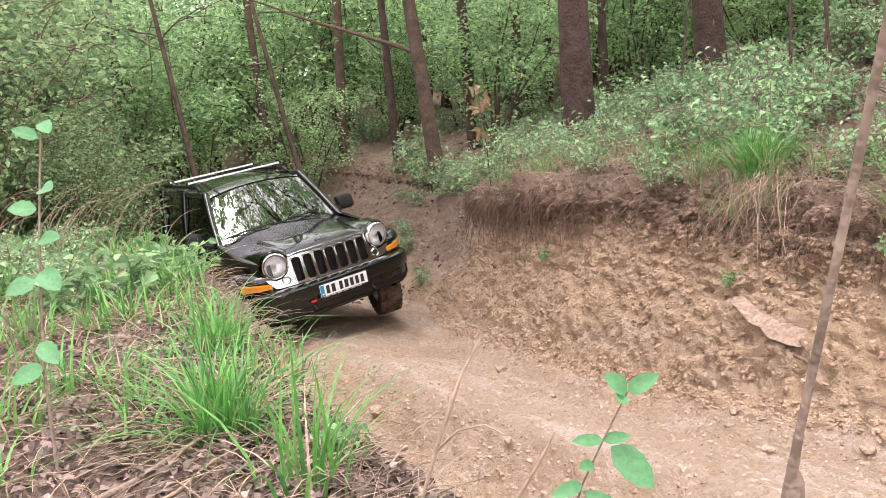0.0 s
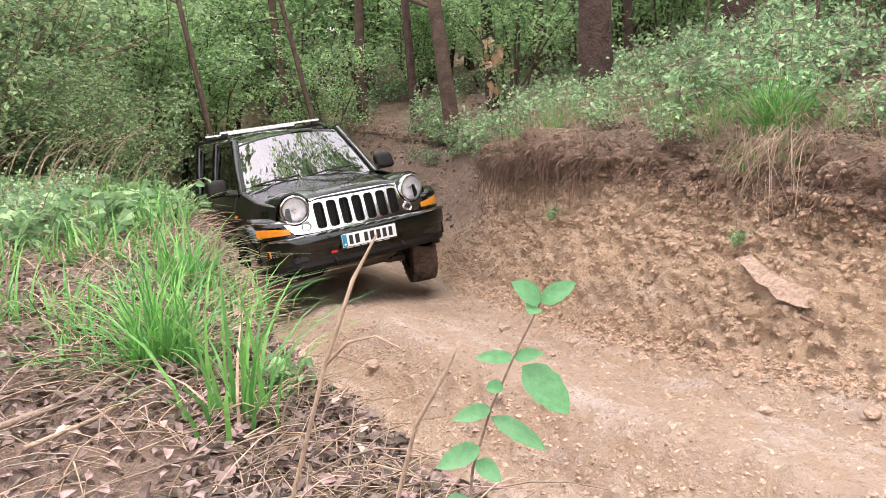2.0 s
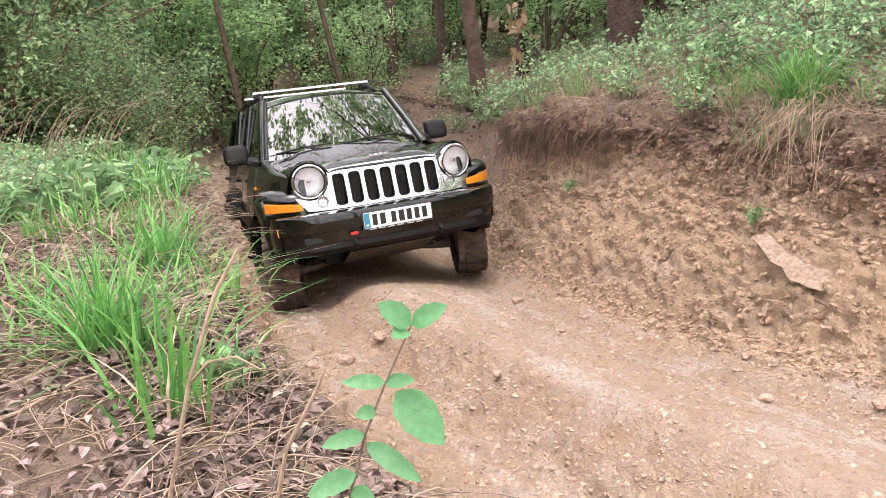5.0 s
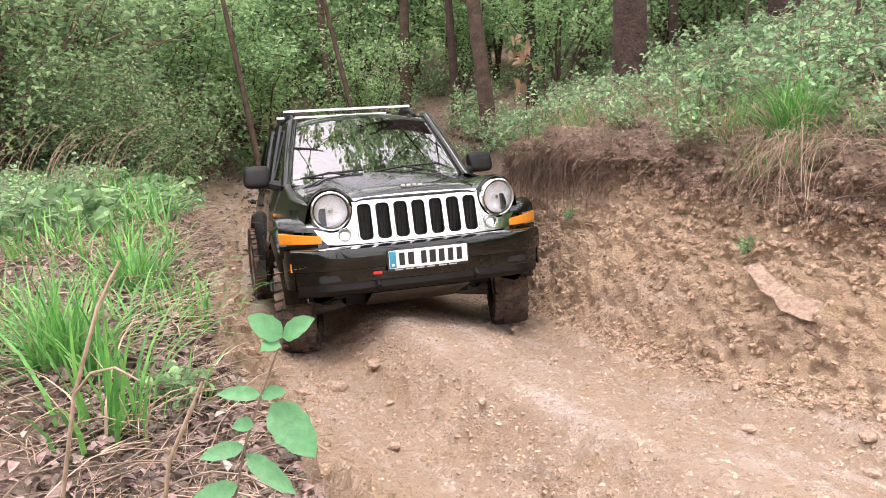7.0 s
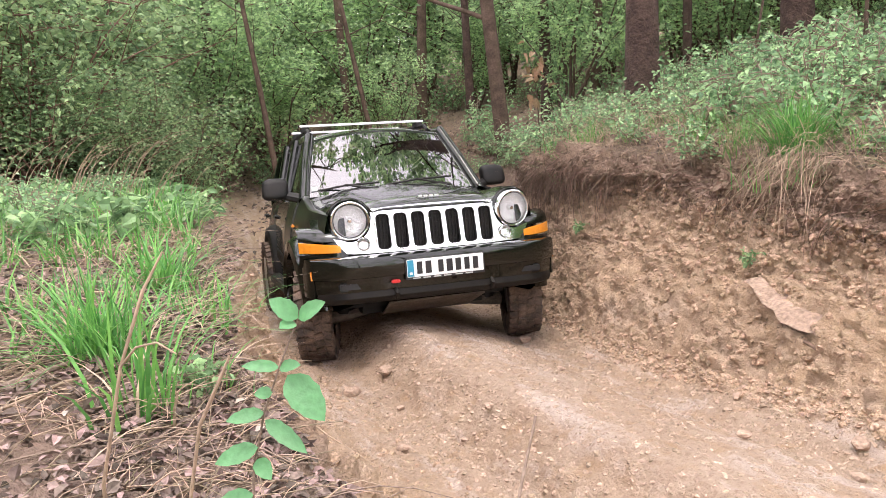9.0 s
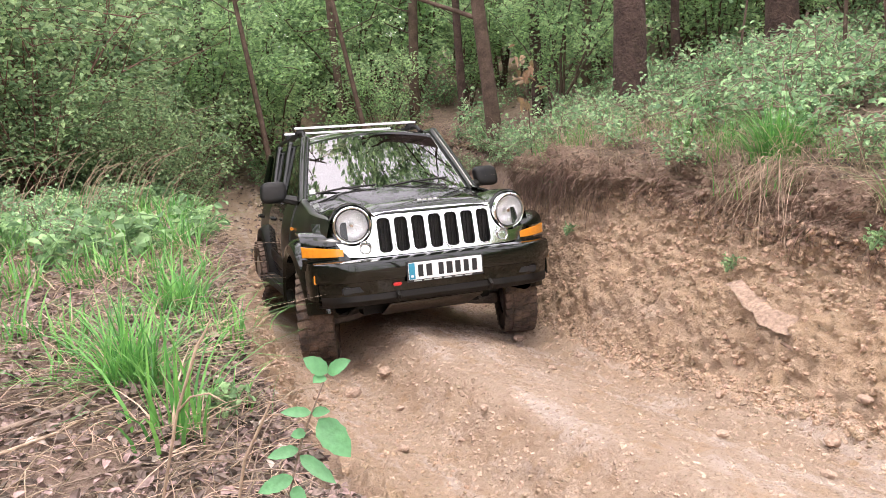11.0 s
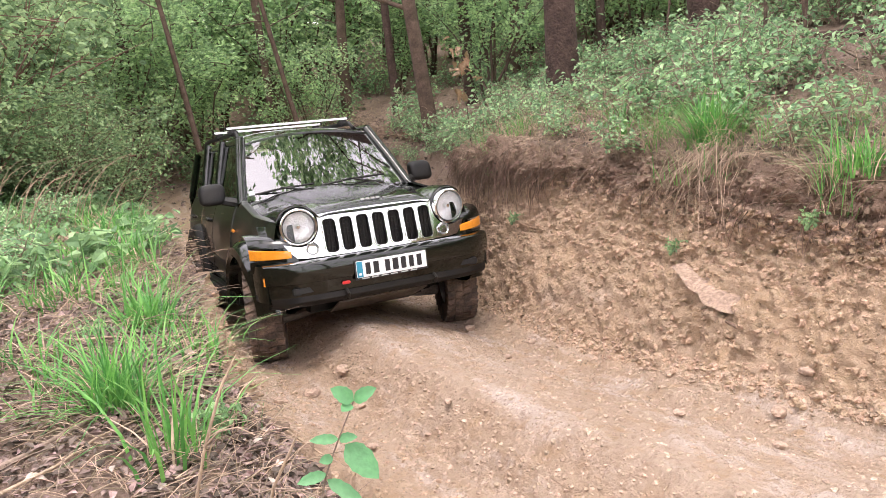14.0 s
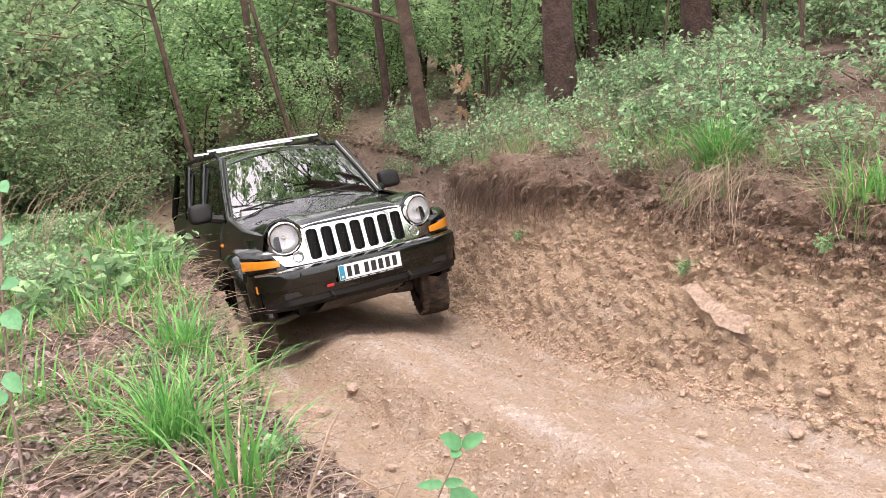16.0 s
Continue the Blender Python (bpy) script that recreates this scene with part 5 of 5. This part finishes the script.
def stone(x, y, size, label, seed, z=None, flat=0.6):
    bm = bmesh.new()
    bmesh.ops.create_icosphere(bm, subdivisions=3, radius=0.5)
    for v in bm.verts:
        d = noise.noise(v.co * 1.6 + Vector((seed * 7.3, 0, 0))) * 0.35 + noise.noise(v.co * 4 + Vector((0, seed * 3.1, 0))) * 0.12
        v.co *= 1 + d
        v.co.z *= flat
        v.co = Vector([round(c * 5) / 5 * 0.35 + c * 0.65 for c in v.co])
    bmesh.ops.scale(bm, vec=(size, size * 0.8, size), verts=bm.verts)
    ob = part("stone", bm, STONE, None, "", True)
    ob.matrix_basis = pose(x, y, (ground_at(x, y) if z is None else z) + size * 0.1, 0, 0, seed * 53)
    return tagged(ob, label, "stone", "loose stones")


for k, (x, y, s) in enumerate(((-0.72, 4.55, 0.13), (-0.55, 4.75, 0.10), (-0.85, 4.25, 0.09), (1.74, 3.24, 0.085), (1.42, 3.97, 0.07), (1.9, 3.35, 0.07), (0.55, 4.7, 0.06), (0.30, 5.7, 0.09), (0.9, 4.9, 0.05), (1.25, 3.1, 0.055), (-0.35, 4.2, 0.055), (0.2, 3.6, 0.05), (1.55, 2.75, 0.06), (-0.2, 3.5, 0.06), (0.75, 5.2, 0.07))):
    stone(x, y, s, "pale sandy stone lying on the track", k + 1)

# the slab that juts from the bank: its face slopes out of the soil, its lower edge overhangs
def rock_slab(tip, low):
    tip, low = Vector(tip), Vector(low)
    e1 = (low - tip).normalized()
    e2 = (Vector((0.72, 0.42, 0.55)) - e1 * e1.dot(Vector((0.72, 0.42, 0.55)))).normalized()
    nn = e1.cross(e2)
    nn = nn if nn.z > 0 else -nn
    rim = [(0, 0), (0.10, -0.02), (0.21, -0.05), (0.30, -0.05), (0.40, -0.08), (0.50, -0.06), (0.60, -0.01), (0.66, 0.08), (0.62, 0.17), (0.52, 0.19), (0.42, 0.25), (0.28, 0.2), (0.16, 0.16), (0.05, 0.06)]
    bm = bmesh.new()
    a = [bm.verts.new(tip + e1 * x + e2 * y) for x, y in rim]
    b = [bm.verts.new(tip + e1 * (0.33 + (x - 0.33) * 0.9) + e2 * (y + 0.045) - nn * (0.085 + 0.02 * math.sin(9 * x))) for x, y in rim]
    n = len(rim)
    bm.faces.new(a)
    bm.faces.new(b[::-1])
    for k in range(n):
        bm.faces.new((a[k], b[k], b[(k + 1) % n], a[(k + 1) % n]))
    bmesh.ops.triangulate(bm, faces=bm.faces)
    bmesh.ops.subdivide_edges(bm, edges=bm.edges, cuts=5, use_grid_fill=True)
    for v in bm.verts:
        q = v.co * 8
        step = 0.018 * math.tanh(6 * noise.noise(v.co * 5 + Vector((3, 1, 0))))
        v.co += nn * (noise.noise(q) * 0.014 + step + noise.noise(v.co * 30) * 0.004) + e2 * noise.noise(q + Vector((5, 0, 0))) * 0.012 + e1 * noise.noise(q + Vector((0, 5, 0))) * 0.012
    ob = part("rock_slab", bm, STONE, None)
    return tagged(ob, "flat tan sandstone slab jutting from the bank", "rock")


rock_slab((1.53, 4.385, 0.725), (1.775, 3.845, 0.585))

# roots: a curled one under the slab, a fringe under the rim, a hanging bundle below the tussock
root = tagged(mesh_of("root", strands([[(1.70, 3.90, 0.54), (1.755, 3.80, 0.52), (1.79, 3.755, 0.525), (1.82, 3.72, 0.56), (1.855, 3.70, 0.595), (1.90, 3.69, 0.61)]], [np.array([0.008, 0.011, 0.013, 0.012, 0.009, 0.005])], 7), ROOT, None, True), "curled bare root under the slab", "root")
paths, rads = [], []
for k in range(1700):
    u = R2.uniform(-7.6, -1.0) if k % 3 else R2.uniform(-7.4, -4.6)
    o, nn = on_ground(u, R2.uniform(19.3, 20.7))
    lock = hash3(int(u * 9), 3, 1, 5)
    L = R2.uniform(0.05, 0.4) * (0.35 + 1.1 * lock) * (1.0 if u < -4.6 else 0.5)
    vx, vy = -0.866, -0.5
    out = R2.uniform(0.02, 0.10)
    pts = []
    sw = R2.normal(0, 0.22, 2) + (hash3(int(u * 9), 7, 2, 6) - 0.5) * 0.5
    for t in np.linspace(0, 1, 6):
        wv = 0.02 * math.sin(t * 7 + k)
        pts.append((o.x + vx * out * math.sin(t * 2.2) + sw[0] * L * t + wv * 0.5, o.y + vy * out * math.sin(t * 2.2) + sw[1] * L * t + wv * 0.5, o.z + 0.012 * math.sin(t * 3) - L * t**1.15))
    paths.append(pts)
    rads.append(np.linspace(R2.uniform(0.0015, 0.0055), 0.0008, 6))
stuff("root_fringe", strands(paths, rads, 3), ROOT, "brown rootlets hanging from the turf", "roots", True)
paths, rads = [], []
for k in range(130):
    o = np.array([1.84 + R2.normal(0, 0.12), 4.55 + R2.normal(0, 0.13), 1.36 + R2.normal(0, 0.03)])
    L, fan, fall = R2.uniform(0.12, 0.52), R2.normal(-0.12, 0.4), R2.uniform(0.06, 0.22)
    kink, curl = R2.normal(0, 0.025, 3), R2.uniform(2, 6)
    pts = [o + np.array([-0.866, -0.5, 0]) * (fall * t**0.8) + np.array([0.5, -0.866, 0]) * fan * L * t + kink * math.sin(curl * t) + np.array([0, 0, R2.uniform(0.0, 0.02) - L * t**1.25]) for t in np.linspace(0, 1, 7)]
    paths.append(pts)
    rads.append(np.linspace(R2.uniform(0.0016, 0.0032), 0.001, 7))
dead = tagged(new("dead_grass_bundle"), "bundle of straw-coloured dead grass hanging over the rim", "dead grass")
mesh_of("straw_wisp", strands(paths, rads, 3), STRAW, dead, True)
for k in range(9):
    u = R2.uniform(-6.8, -1.4)
    o, _ = on_ground(u, 21.4)
    paths, rads = [], []
    for _ in range(26):
        s, L, fan = np.array(o) + R2.normal(0, 0.06, 3) * [1, 1, 0.3], R2.uniform(0.1, 0.3), R2.normal(0, 0.5)
        paths.append([s + np.array([-0.866, -0.5, 0]) * 0.09 * math.sin(min(1, t * 1.6) * 1.57) + np.array([0.5, -0.866, 0]) * fan * L * t + np.array([0, 0, 0.05 * math.sin(t * 3.1) - L * t**1.6]) for t in np.linspace(0, 1, 6)])
        rads.append(np.linspace(0.002, 0.001, 6))
    d = tagged(new("dead_grass_bundle"), "wisp of dead grass trailing over the rim", "dead grass", "dead grass wisps")
    mesh_of("straw_wisp", strands(paths, rads, 3), STRAW, d, True)

# litter on both banks
p, q = scatter(13000, -5.0, -0.3, 3.2, 6.6, R2)
p2, q = scatter(9000, -3.0, -0.2, 3.4, 6.5, R2)
p = np.concatenate([p, p2])
w = R2.normal(0, 1, (len(p), 3)) * [1, 1, 0.35]
stuff("leaf_litter", leaves(p + UP * 0.012, w, 0.026, R2, 0.0, 0.6, 0.22, 6), DEADLEAF, "brown dead leaves lying on the bank", "leaf litter")
p, q = scatter(350, -5.5, -0.6, 3.4, 6.5, R2)
stuff("bleached_leaves", leaves(p + UP * 0.02, R2.normal(0, 1, (len(p), 3)) * [1, 1, 0.3], 0.03, R2, 0.0, 0.6, 0.2, 6), PALELEAF, "bleached dead leaves on the bank", "leaf litter")
p, q = scatter(4200, -9.0, -0.8, 21.4, 24.2, R2)
stuff("bank_litter", leaves(p + UP * 0.012, R2.normal(0, 1, (len(p), 3)) * [1, 1, 0.35], 0.05, R2, 0.0, 0.6, 0.22), DEADLEAF, "brown dead leaves under the brambles", "leaf litter")


def straw_field(count, u0, u1, s0, s1, length, lift, rng):
    p, q = scatter(count, u0, u1, s0, s1, rng)
    a = rng.uniform(0, 6.28, count)
    L = length * rng.uniform(0.4, 1.2, count)
    bow, rise = rng.normal(0, 0.15, count), np.abs(rng.normal(0, lift, count))
    pts = [p + np.c_[np.cos(a + bow * t) * L * t, np.sin(a + bow * t) * L * t, rise * L * math.sin(t * 2.4) + 0.01] for t in np.linspace(0, 1, 5)]
    return np.stack(pts, 1), np.linspace(0.0014, 0.0006, 5)[None] * rng.uniform(0.6, 1.7, (count, 1))


stuff("dead_stalks", strands(*straw_field(7500, -6.5, -0.4, 3.0, 6.0, 0.17, 0.16, R2), 3), STRAW, "dry grass stalks strewn over the bank", "dry stalks", True)
stuff("dry_stalks", strands(*straw_field(3200, -8.5, -0.8, 20.9, 23.6, 0.3, 0.5, R2), 3), STRAW, "dry stalks tangled in the brambles", "dry stalks", True)
stuff("fine_twigs", strands(*straw_field(900, -6.0, -0.5, 3.2, 6.2, 0.26, 0.15, R2), 4), TWIG, "thin dead twigs on the ground", "twigs", True)
paths, rads = [], []
for k in range(56):
    x, y = -2.3 + R2.normal(0, 0.35), 4.45 + R2.normal(0, 0.5)
    L, a = R2.uniform(0.3, 0.75), R2.uniform(-0.6, 1.1)
    g = ground_at(x, y)
    paths.append([(x + math.cos(a) * L * 0.55 * t**1.6, y + math.sin(a) * 0.2 * L * t, g + L * (t - 0.38 * t**2.6)) for t in np.linspace(0, 1, 7)])
    rads.append(np.linspace(0.0032, 0.0012, 7))
stalks = tagged(new("dry_stalk_clump"), "clump of tall bleached arching grass stalks", "dry stalks")
for pp, rr in zip(paths, rads):
    mesh_of("stalk", strands([pp], [rr], 4), STRAW, stalks, True)

p, q = scatter(6500, -17.0, -7.5, 3.0, 24.0, R2)
lay = (q[:, 2] > 0.3) & ((p[:, 1] > 9.3) | (p[:, 0] < -2.2) | (p[:, 0] > 0.9))
p = p[lay]
stuff("wood_floor_litter", leaves(p + UP * 0.02, R2.normal(0, 1, (len(p), 3)) * [1, 1, 0.35], 0.075, R2, 0.0, 0.6, 0.22), DEADLEAF, "brown dead leaves on the floor of the wood", "leaf litter")
stuff("wood_floor_stalks", strands(*straw_field(1600, -16.0, -8.0, 16.5, 24.0, 0.4, 0.5, R2), 3), STRAW, "dry stalks on the slope behind the track", "dry stalks", True)

# long dead branch lying through the grass of the bank
def lying(points, lift=0.015):
    return [(x, y, ground_at(x, y) + lift) for x, y in points]


dead_branch = tagged(mesh_of("dead_branch", strands([lying([(-0.72, 1.32), (-0.66, 1.46), (-0.61, 1.62), (-0.575, 1.76), (-0.55, 1.92), (-0.53, 2.1)])], [np.array([0.0075, 0.007, 0.0065, 0.006, 0.005, 0.003])], 7), TWIG, None, True), "grey-brown dead branch lying through the grass", "branch")
for pts in ([(-0.62, 1.3), (-0.56, 1.42), (-0.53, 1.56), (-0.48, 1.66)], [(-0.9, 2.2), (-0.8, 2.26), (-0.68, 2.35), (-0.55, 2.38)], [(-0.3, 1.95), (-0.2, 1.99), (-0.1, 2.02), (0.02, 2.0)]):
    tagged(mesh_of("dead_branch", strands([lying(pts)], [np.array([0.004, 0.0036, 0.003, 0.0015])], 6), STRAW, None, True), "pale dry stick lying on the litter", "branch", "dry sticks")

# fallen log far up the slope
log = tagged(mesh_of("fallen_log", strands([[(3.55, 7.3, 1.93), (4.2, 7.25, 1.95), (5.2, 7.1, 2.02)]], [np.array([0.04, 0.05, 0.06])], 9), BARK, None, True), "dark fallen branch lying among brambles", "log")

# plants close to the camera
TWIG_FOOT = Vector((0.05, 0.20, 1.08))
twig = tagged(mesh_of("bare_twig", strands([[(0, 0, 0), (0.008, -0.022, 0.42), (0.016, -0.041, 0.72), (0.0175, -0.043, 0.735), (0.019, -0.045, 0.75), (0.031, -0.052, 0.83), (0.034, -0.054, 0.855), (0.05, -0.06, 1.02)]], [np.array([0.0014, 0.0011, 0.0009, 0.0013, 0.0009, 0.0009, 0.0012, 0.0007])], 8), TWIG, None, True), "bare thin upright twig close by", "twig")
for at, r in (((0.0175, -0.043, 0.735), 0.0024), ((0.034, -0.054, 0.855), 0.0022), ((0.008, -0.022, 0.42), 0.0018)):
    part("bud", tubes([(at[0], at[1], at[2] - 3 * r), (at[0] + 0.4 * r, at[1], at[2] - r), (at[0] + 0.5 * r, at[1], at[2] + r), (at[0] + 0.2 * r, at[1], at[2] + 3.4 * r)], [0.4 * r, r, 0.9 * r, 0.15 * r], 7), TWIG, twig, smooth=True)
for pts, lab in (([(-0.14, 1.06, 1.10), (-0.10, 1.0, 1.28), (-0.04, 0.98, 1.46), (0.0, 0.985, 1.56), (0.03, 0.99, 1.61)], "pale bent dead stalk"), ([(-0.02, 1.03, 1.10), (0.02, 1.0, 1.24), (0.06, 0.98, 1.38), (0.10, 0.97, 1.45), (0.115, 0.97, 1.48)], "pale leaning dead stalk")):
    s = tagged(mesh_of("dead_stalk", strands([pts], [np.array([0.0035, 0.003, 0.0026, 0.0024, 0.0012])], 6), STRAW if "pale" in lab else TWIG, None, True), lab + " standing on the bank", "stalk", "dead stalks")
    if "bent" in lab:
        mesh_of("side_twig", strands([[pts[2], (-0.01, 0.97, 1.49), (0.025, 0.96, 1.50), (0.05, 0.96, 1.485)]], [np.array([0.002, 0.0017, 0.0014, 0.001])], 5), STRAW, s, True)


near_twig = tagged(mesh_of("bare_twig", strands([[(0.44, 0.20, 1.05), (0.47, 0.22, 1.4), (0.494, 0.235, 1.57), (0.506, 0.255, 1.665), (0.516, 0.27, 1.708)]], [np.array([0.0013, 0.001, 0.0008, 0.0006, 0.0004])], 6), TWIG, None, True), "thin bare twig standing on the bank", "twig")


def seedling(name, label, stem, leafs, material, size_out=0.002, small=0.68):
    """A stem and single large leaves: root, tip and width of each."""
    ob = tagged(new(name), label, "sapling")
    mesh_of("stem", strands([stem], [np.linspace(size_out, size_out * 0.5, len(stem))], 7), TWIG, ob, True)
    for root_, tip, width in leafs:
        r, width = Vector(root_), width * small
        t = r + (Vector(tip) - r) * small
        way = t - r
        side = way.cross(Vector((0.1, -0.75, 0.65))).normalized()
        nor = side.cross(way.normalized())
        rows = []
        for i in range(9):
            f = i / 8
            w = width * 0.56 * (math.sin(math.pi * min(1, f * 1.02) ** 0.85) ** 0.6 * (1 + 0.05 * (-1) ** i) if 0 < f < 1 else 0.03)
            c = r + way * f + nor * (-0.12 * way.length * (f - 0.3) ** 2)
            rows.append([tuple(c + side * w * k + nor * (abs(k) * w * 0.22)) for k in (-1, -0.5, 0, 0.5, 1)])
        part("leaf", sheet(rows), material, ob, smooth=True)
    return ob


def around(c, r, u, f=0.0):
    return (c[0] + r, c[1] + f, c[2] + u)


J = (0.178, 0.972, 1.464)
seedling("alder_seedling", "young sapling with broad fresh green leaves close by", [(0.09, 1.0, 1.05), (0.125, 0.99, 1.32), (0.15, 0.98, 1.40), J, (0.21, 0.965, 1.53)],
         [((0.21, 0.965, 1.53), (0.165, 0.95, 1.57), 0.034), ((0.21, 0.965, 1.53), (0.265, 0.95, 1.565), 0.03), ((0.205, 0.966, 1.525), (0.19, 0.93, 1.525), 0.024), (J, (0.225, 0.95, 1.478), 0.022), (J, (0.115, 0.95, 1.475), 0.022), (around(J, 0.01, -0.01), (0.262, 0.94, 1.38), 0.055),
          ((0.165, 0.975, 1.43), (0.135, 0.96, 1.43), 0.022), ((0.15, 0.98, 1.40), (0.085, 0.95, 1.395), 0.026), ((0.15, 0.98, 1.39), (0.24, 0.94, 1.345), 0.03), ((0.135, 0.985, 1.35), (0.06, 0.95, 1.33), 0.034), ((0.13, 0.99, 1.33), (0.17, 0.95, 1.31), 0.03), ((0.12, 0.99, 1.28), (0.05, 0.95, 1.26), 0.04), ((0.12, 0.99, 1.26), (0.19, 0.96, 1.24), 0.04)], SPRIG)
seedling("hazel_seedling", "tall sapling with pale green leaves near the path", [(-0.83, 1.5, 1.1), (-0.83, 1.52, 1.45), (-0.82, 1.56, 1.7), (-0.80, 1.6, 1.93)],
         [((-0.80, 1.6, 1.93), (-0.76, 1.56, 1.90), 0.04), ((-0.81, 1.6, 1.9), (-0.87, 1.57, 1.93), 0.04), ((-0.81, 1.58, 1.8), (-0.76, 1.54, 1.8), 0.05), ((-0.82, 1.57, 1.76), (-0.89, 1.54, 1.77), 0.05), ((-0.82, 1.56, 1.7), (-0.74, 1.52, 1.71), 0.045), ((-0.82, 1.55, 1.64), (-0.75, 1.5, 1.59), 0.06), ((-0.83, 1.54, 1.62), (-0.9, 1.5, 1.6), 0.055), ((-0.83, 1.52, 1.5), (-0.76, 1.47, 1.45), 0.05), ((-0.83, 1.52, 1.45), (-0.91, 1.48, 1.42), 0.055)], SPRIG, 0.004)

# small plants rooted in the cut bank
for x, y, z in ((1.98, 3.56, 1.14), (0.70, 6.08, 0.72), (1.55, 4.42, 0.83), (-1.60, 4.72, 0.90)):
    o = copy_thing(he[0], pose(x, y, z - 0.02, 35, 0, 120) @ Matrix.Scale(0.5, 4))
    tagged(o, "small green seedling rooted in the cut bank", "herb")

# distant wood
n = 26000
a, d = R2.uniform(-0.9, 0.9, n), R2.uniform(24, 44, n)
h = R2.random(n) ** 1.2 * 9
pos = np.c_[0.3 + d * np.sin(a), d * np.cos(a), 1.2 + (d - 20) * 0.05 + h] + R2.normal(0, 0.5, (n, 3))
stuff("far_wood", leaves(pos, R2.normal(0, 1, (n, 3)) * [1, 1, 0.5], 0.42, R2), CANOPY, "light green foliage of the far wood", "woodland")
n = 12000
a, d = R2.uniform(0.9, 5.38, n), R2.uniform(13, 26, n)
pos = np.c_[0.3 + d * np.sin(a), d * np.cos(a), 1.0 + R2.random(n) ** 1.3 * 9] + R2.normal(0, 0.5, (n, 3))
stuff("wood_behind", leaves(pos, R2.normal(0, 1, (n, 3)) * [1, 1, 0.5], 0.5, R2), CANOPY, "foliage of the wood round the clearing", "woodland")


# ---- what moves ----
CAR = [
    (0.0, -1.484, 8.257, -0.404, 1.909, 6.977, -144.287),
    (0.5, -1.435, 8.188, -0.395, 4.223, 5.347, -144.049),
    (1.0, -1.386, 8.056, -0.382, 5.64, 4.17, -144.517),
    (1.5, -1.28, 7.858, -0.346, 5.862, 3.417, -145.728),
    (2.0, -1.191, 7.615, -0.303, 5.615, 3.335, -147.604),
    (2.5, -1.132, 7.394, -0.283, 6.085, 2.803, -148.732),
    (3.0, -1.094, 7.277, -0.293, 5.541, 2.802, -149.108),
    (3.5, -1.068, 7.224, -0.267, 6.48, 2.959, -149.172),
    (4.0, -1.043, 7.004, -0.235, 7.172, 3.998, -151.346),
    (6.5, -0.577, 5.92, -0.134, 6.401, -1.271, -154.262),
    (7.0, -0.551, 5.795, -0.116, 6.437, -0.737, -155.246),
    (7.5, -0.532, 5.776, -0.118, 6.88, -0.621, -154.804),
    (8.0, -0.503, 5.748, -0.103, 6.771, -0.46, -154.263),
    (8.5, -0.518, 5.75, -0.107, 6.99, -0.407, -154.257),
    (11.0, -0.495, 5.684, -0.08, 6.883, -0.803, -153.028),
    (11.5, -0.502, 5.671, -0.073, 6.659, -0.827, -152.757),
    (12.0, -0.518, 5.657, -0.078, 6.392, -1.485, -152.449),
    (12.5, -0.521, 5.647, -0.08, 6.454, -1.555, -152.345),
    (13.0, -0.537, 5.685, -0.096, 6.124, -1.436, -152.352),
    (13.5, -0.557, 5.739, -0.104, 6.124, -1.69, -151.993),
    (14.0, -0.571, 5.797, -0.104, 6.27, -1.349, -151.83),
    (14.5, -0.628, 5.952, -0.107, 6.502, -0.742, -151.233),
    (15.0, -0.701, 6.15, -0.121, 6.852, 0.533, -150.445),
    (15.5, -0.761, 6.304, -0.131, 6.958, 1.349, -150.252),
    (16.0, -0.814, 6.417, -0.137, 7.162, 2.397, -150.214),
]


def motions():
    """The car climbs, stands and slides back; its wheels turn with the way."""
    rows = [(t, pose(x, y, z, pitch, roll, yaw)) for t, x, y, z, pitch, roll, yaw in CAR]
    walk(car, rows)
    dense = []
    for (ta, *a), (tb, *b) in zip(CAR, CAR[1:]):
        n = max(1, round((tb - ta) / 0.5))
        dense += [(ta + (tb - ta) * k / n, [p + (q - p) * k / n for p, q in zip(a, b)]) for k in range(n)]
    dense.append((CAR[-1][0], list(CAR[-1][1:])))
    for wheel, x, y in WHEELS:
        turned, last, keys = 0.0, None, []
        for t, (px, py, pz, pitch, roll, yaw) in dense:
            go = (-math.sin(radians(yaw)), math.cos(radians(yaw)))
            if last:
                turned += ((px - last[0]) * go[0] + (py - last[1]) * go[1]) / RADIUS
            last = (px, py)
            keys.append((t, pose(x - 0.045, y, RADIUS, 0, 0, STEER if y > -1 else 0) @ pose(0, 0, 0, -math.degrees(turned), 0, 0)))
        walk(wheel, keys)

    # the camera brushes the bare twig aside as it passes
    up, down = Matrix.Translation(TWIG_FOOT), Matrix.Translation(TWIG_FOOT) @ Matrix.Rotation(radians(-38), 4, "Y") @ Matrix.Rotation(radians(35), 4, "X")
    low = Matrix.Translation(TWIG_FOOT) @ Matrix.Rotation(radians(-70), 4, "Y") @ Matrix.Rotation(radians(55), 4, "X")
    walk(twig, [(0, up), (1.6, up), (1.9, down), (2.3, low), (16, low)])


STEER = -15.0
motions()
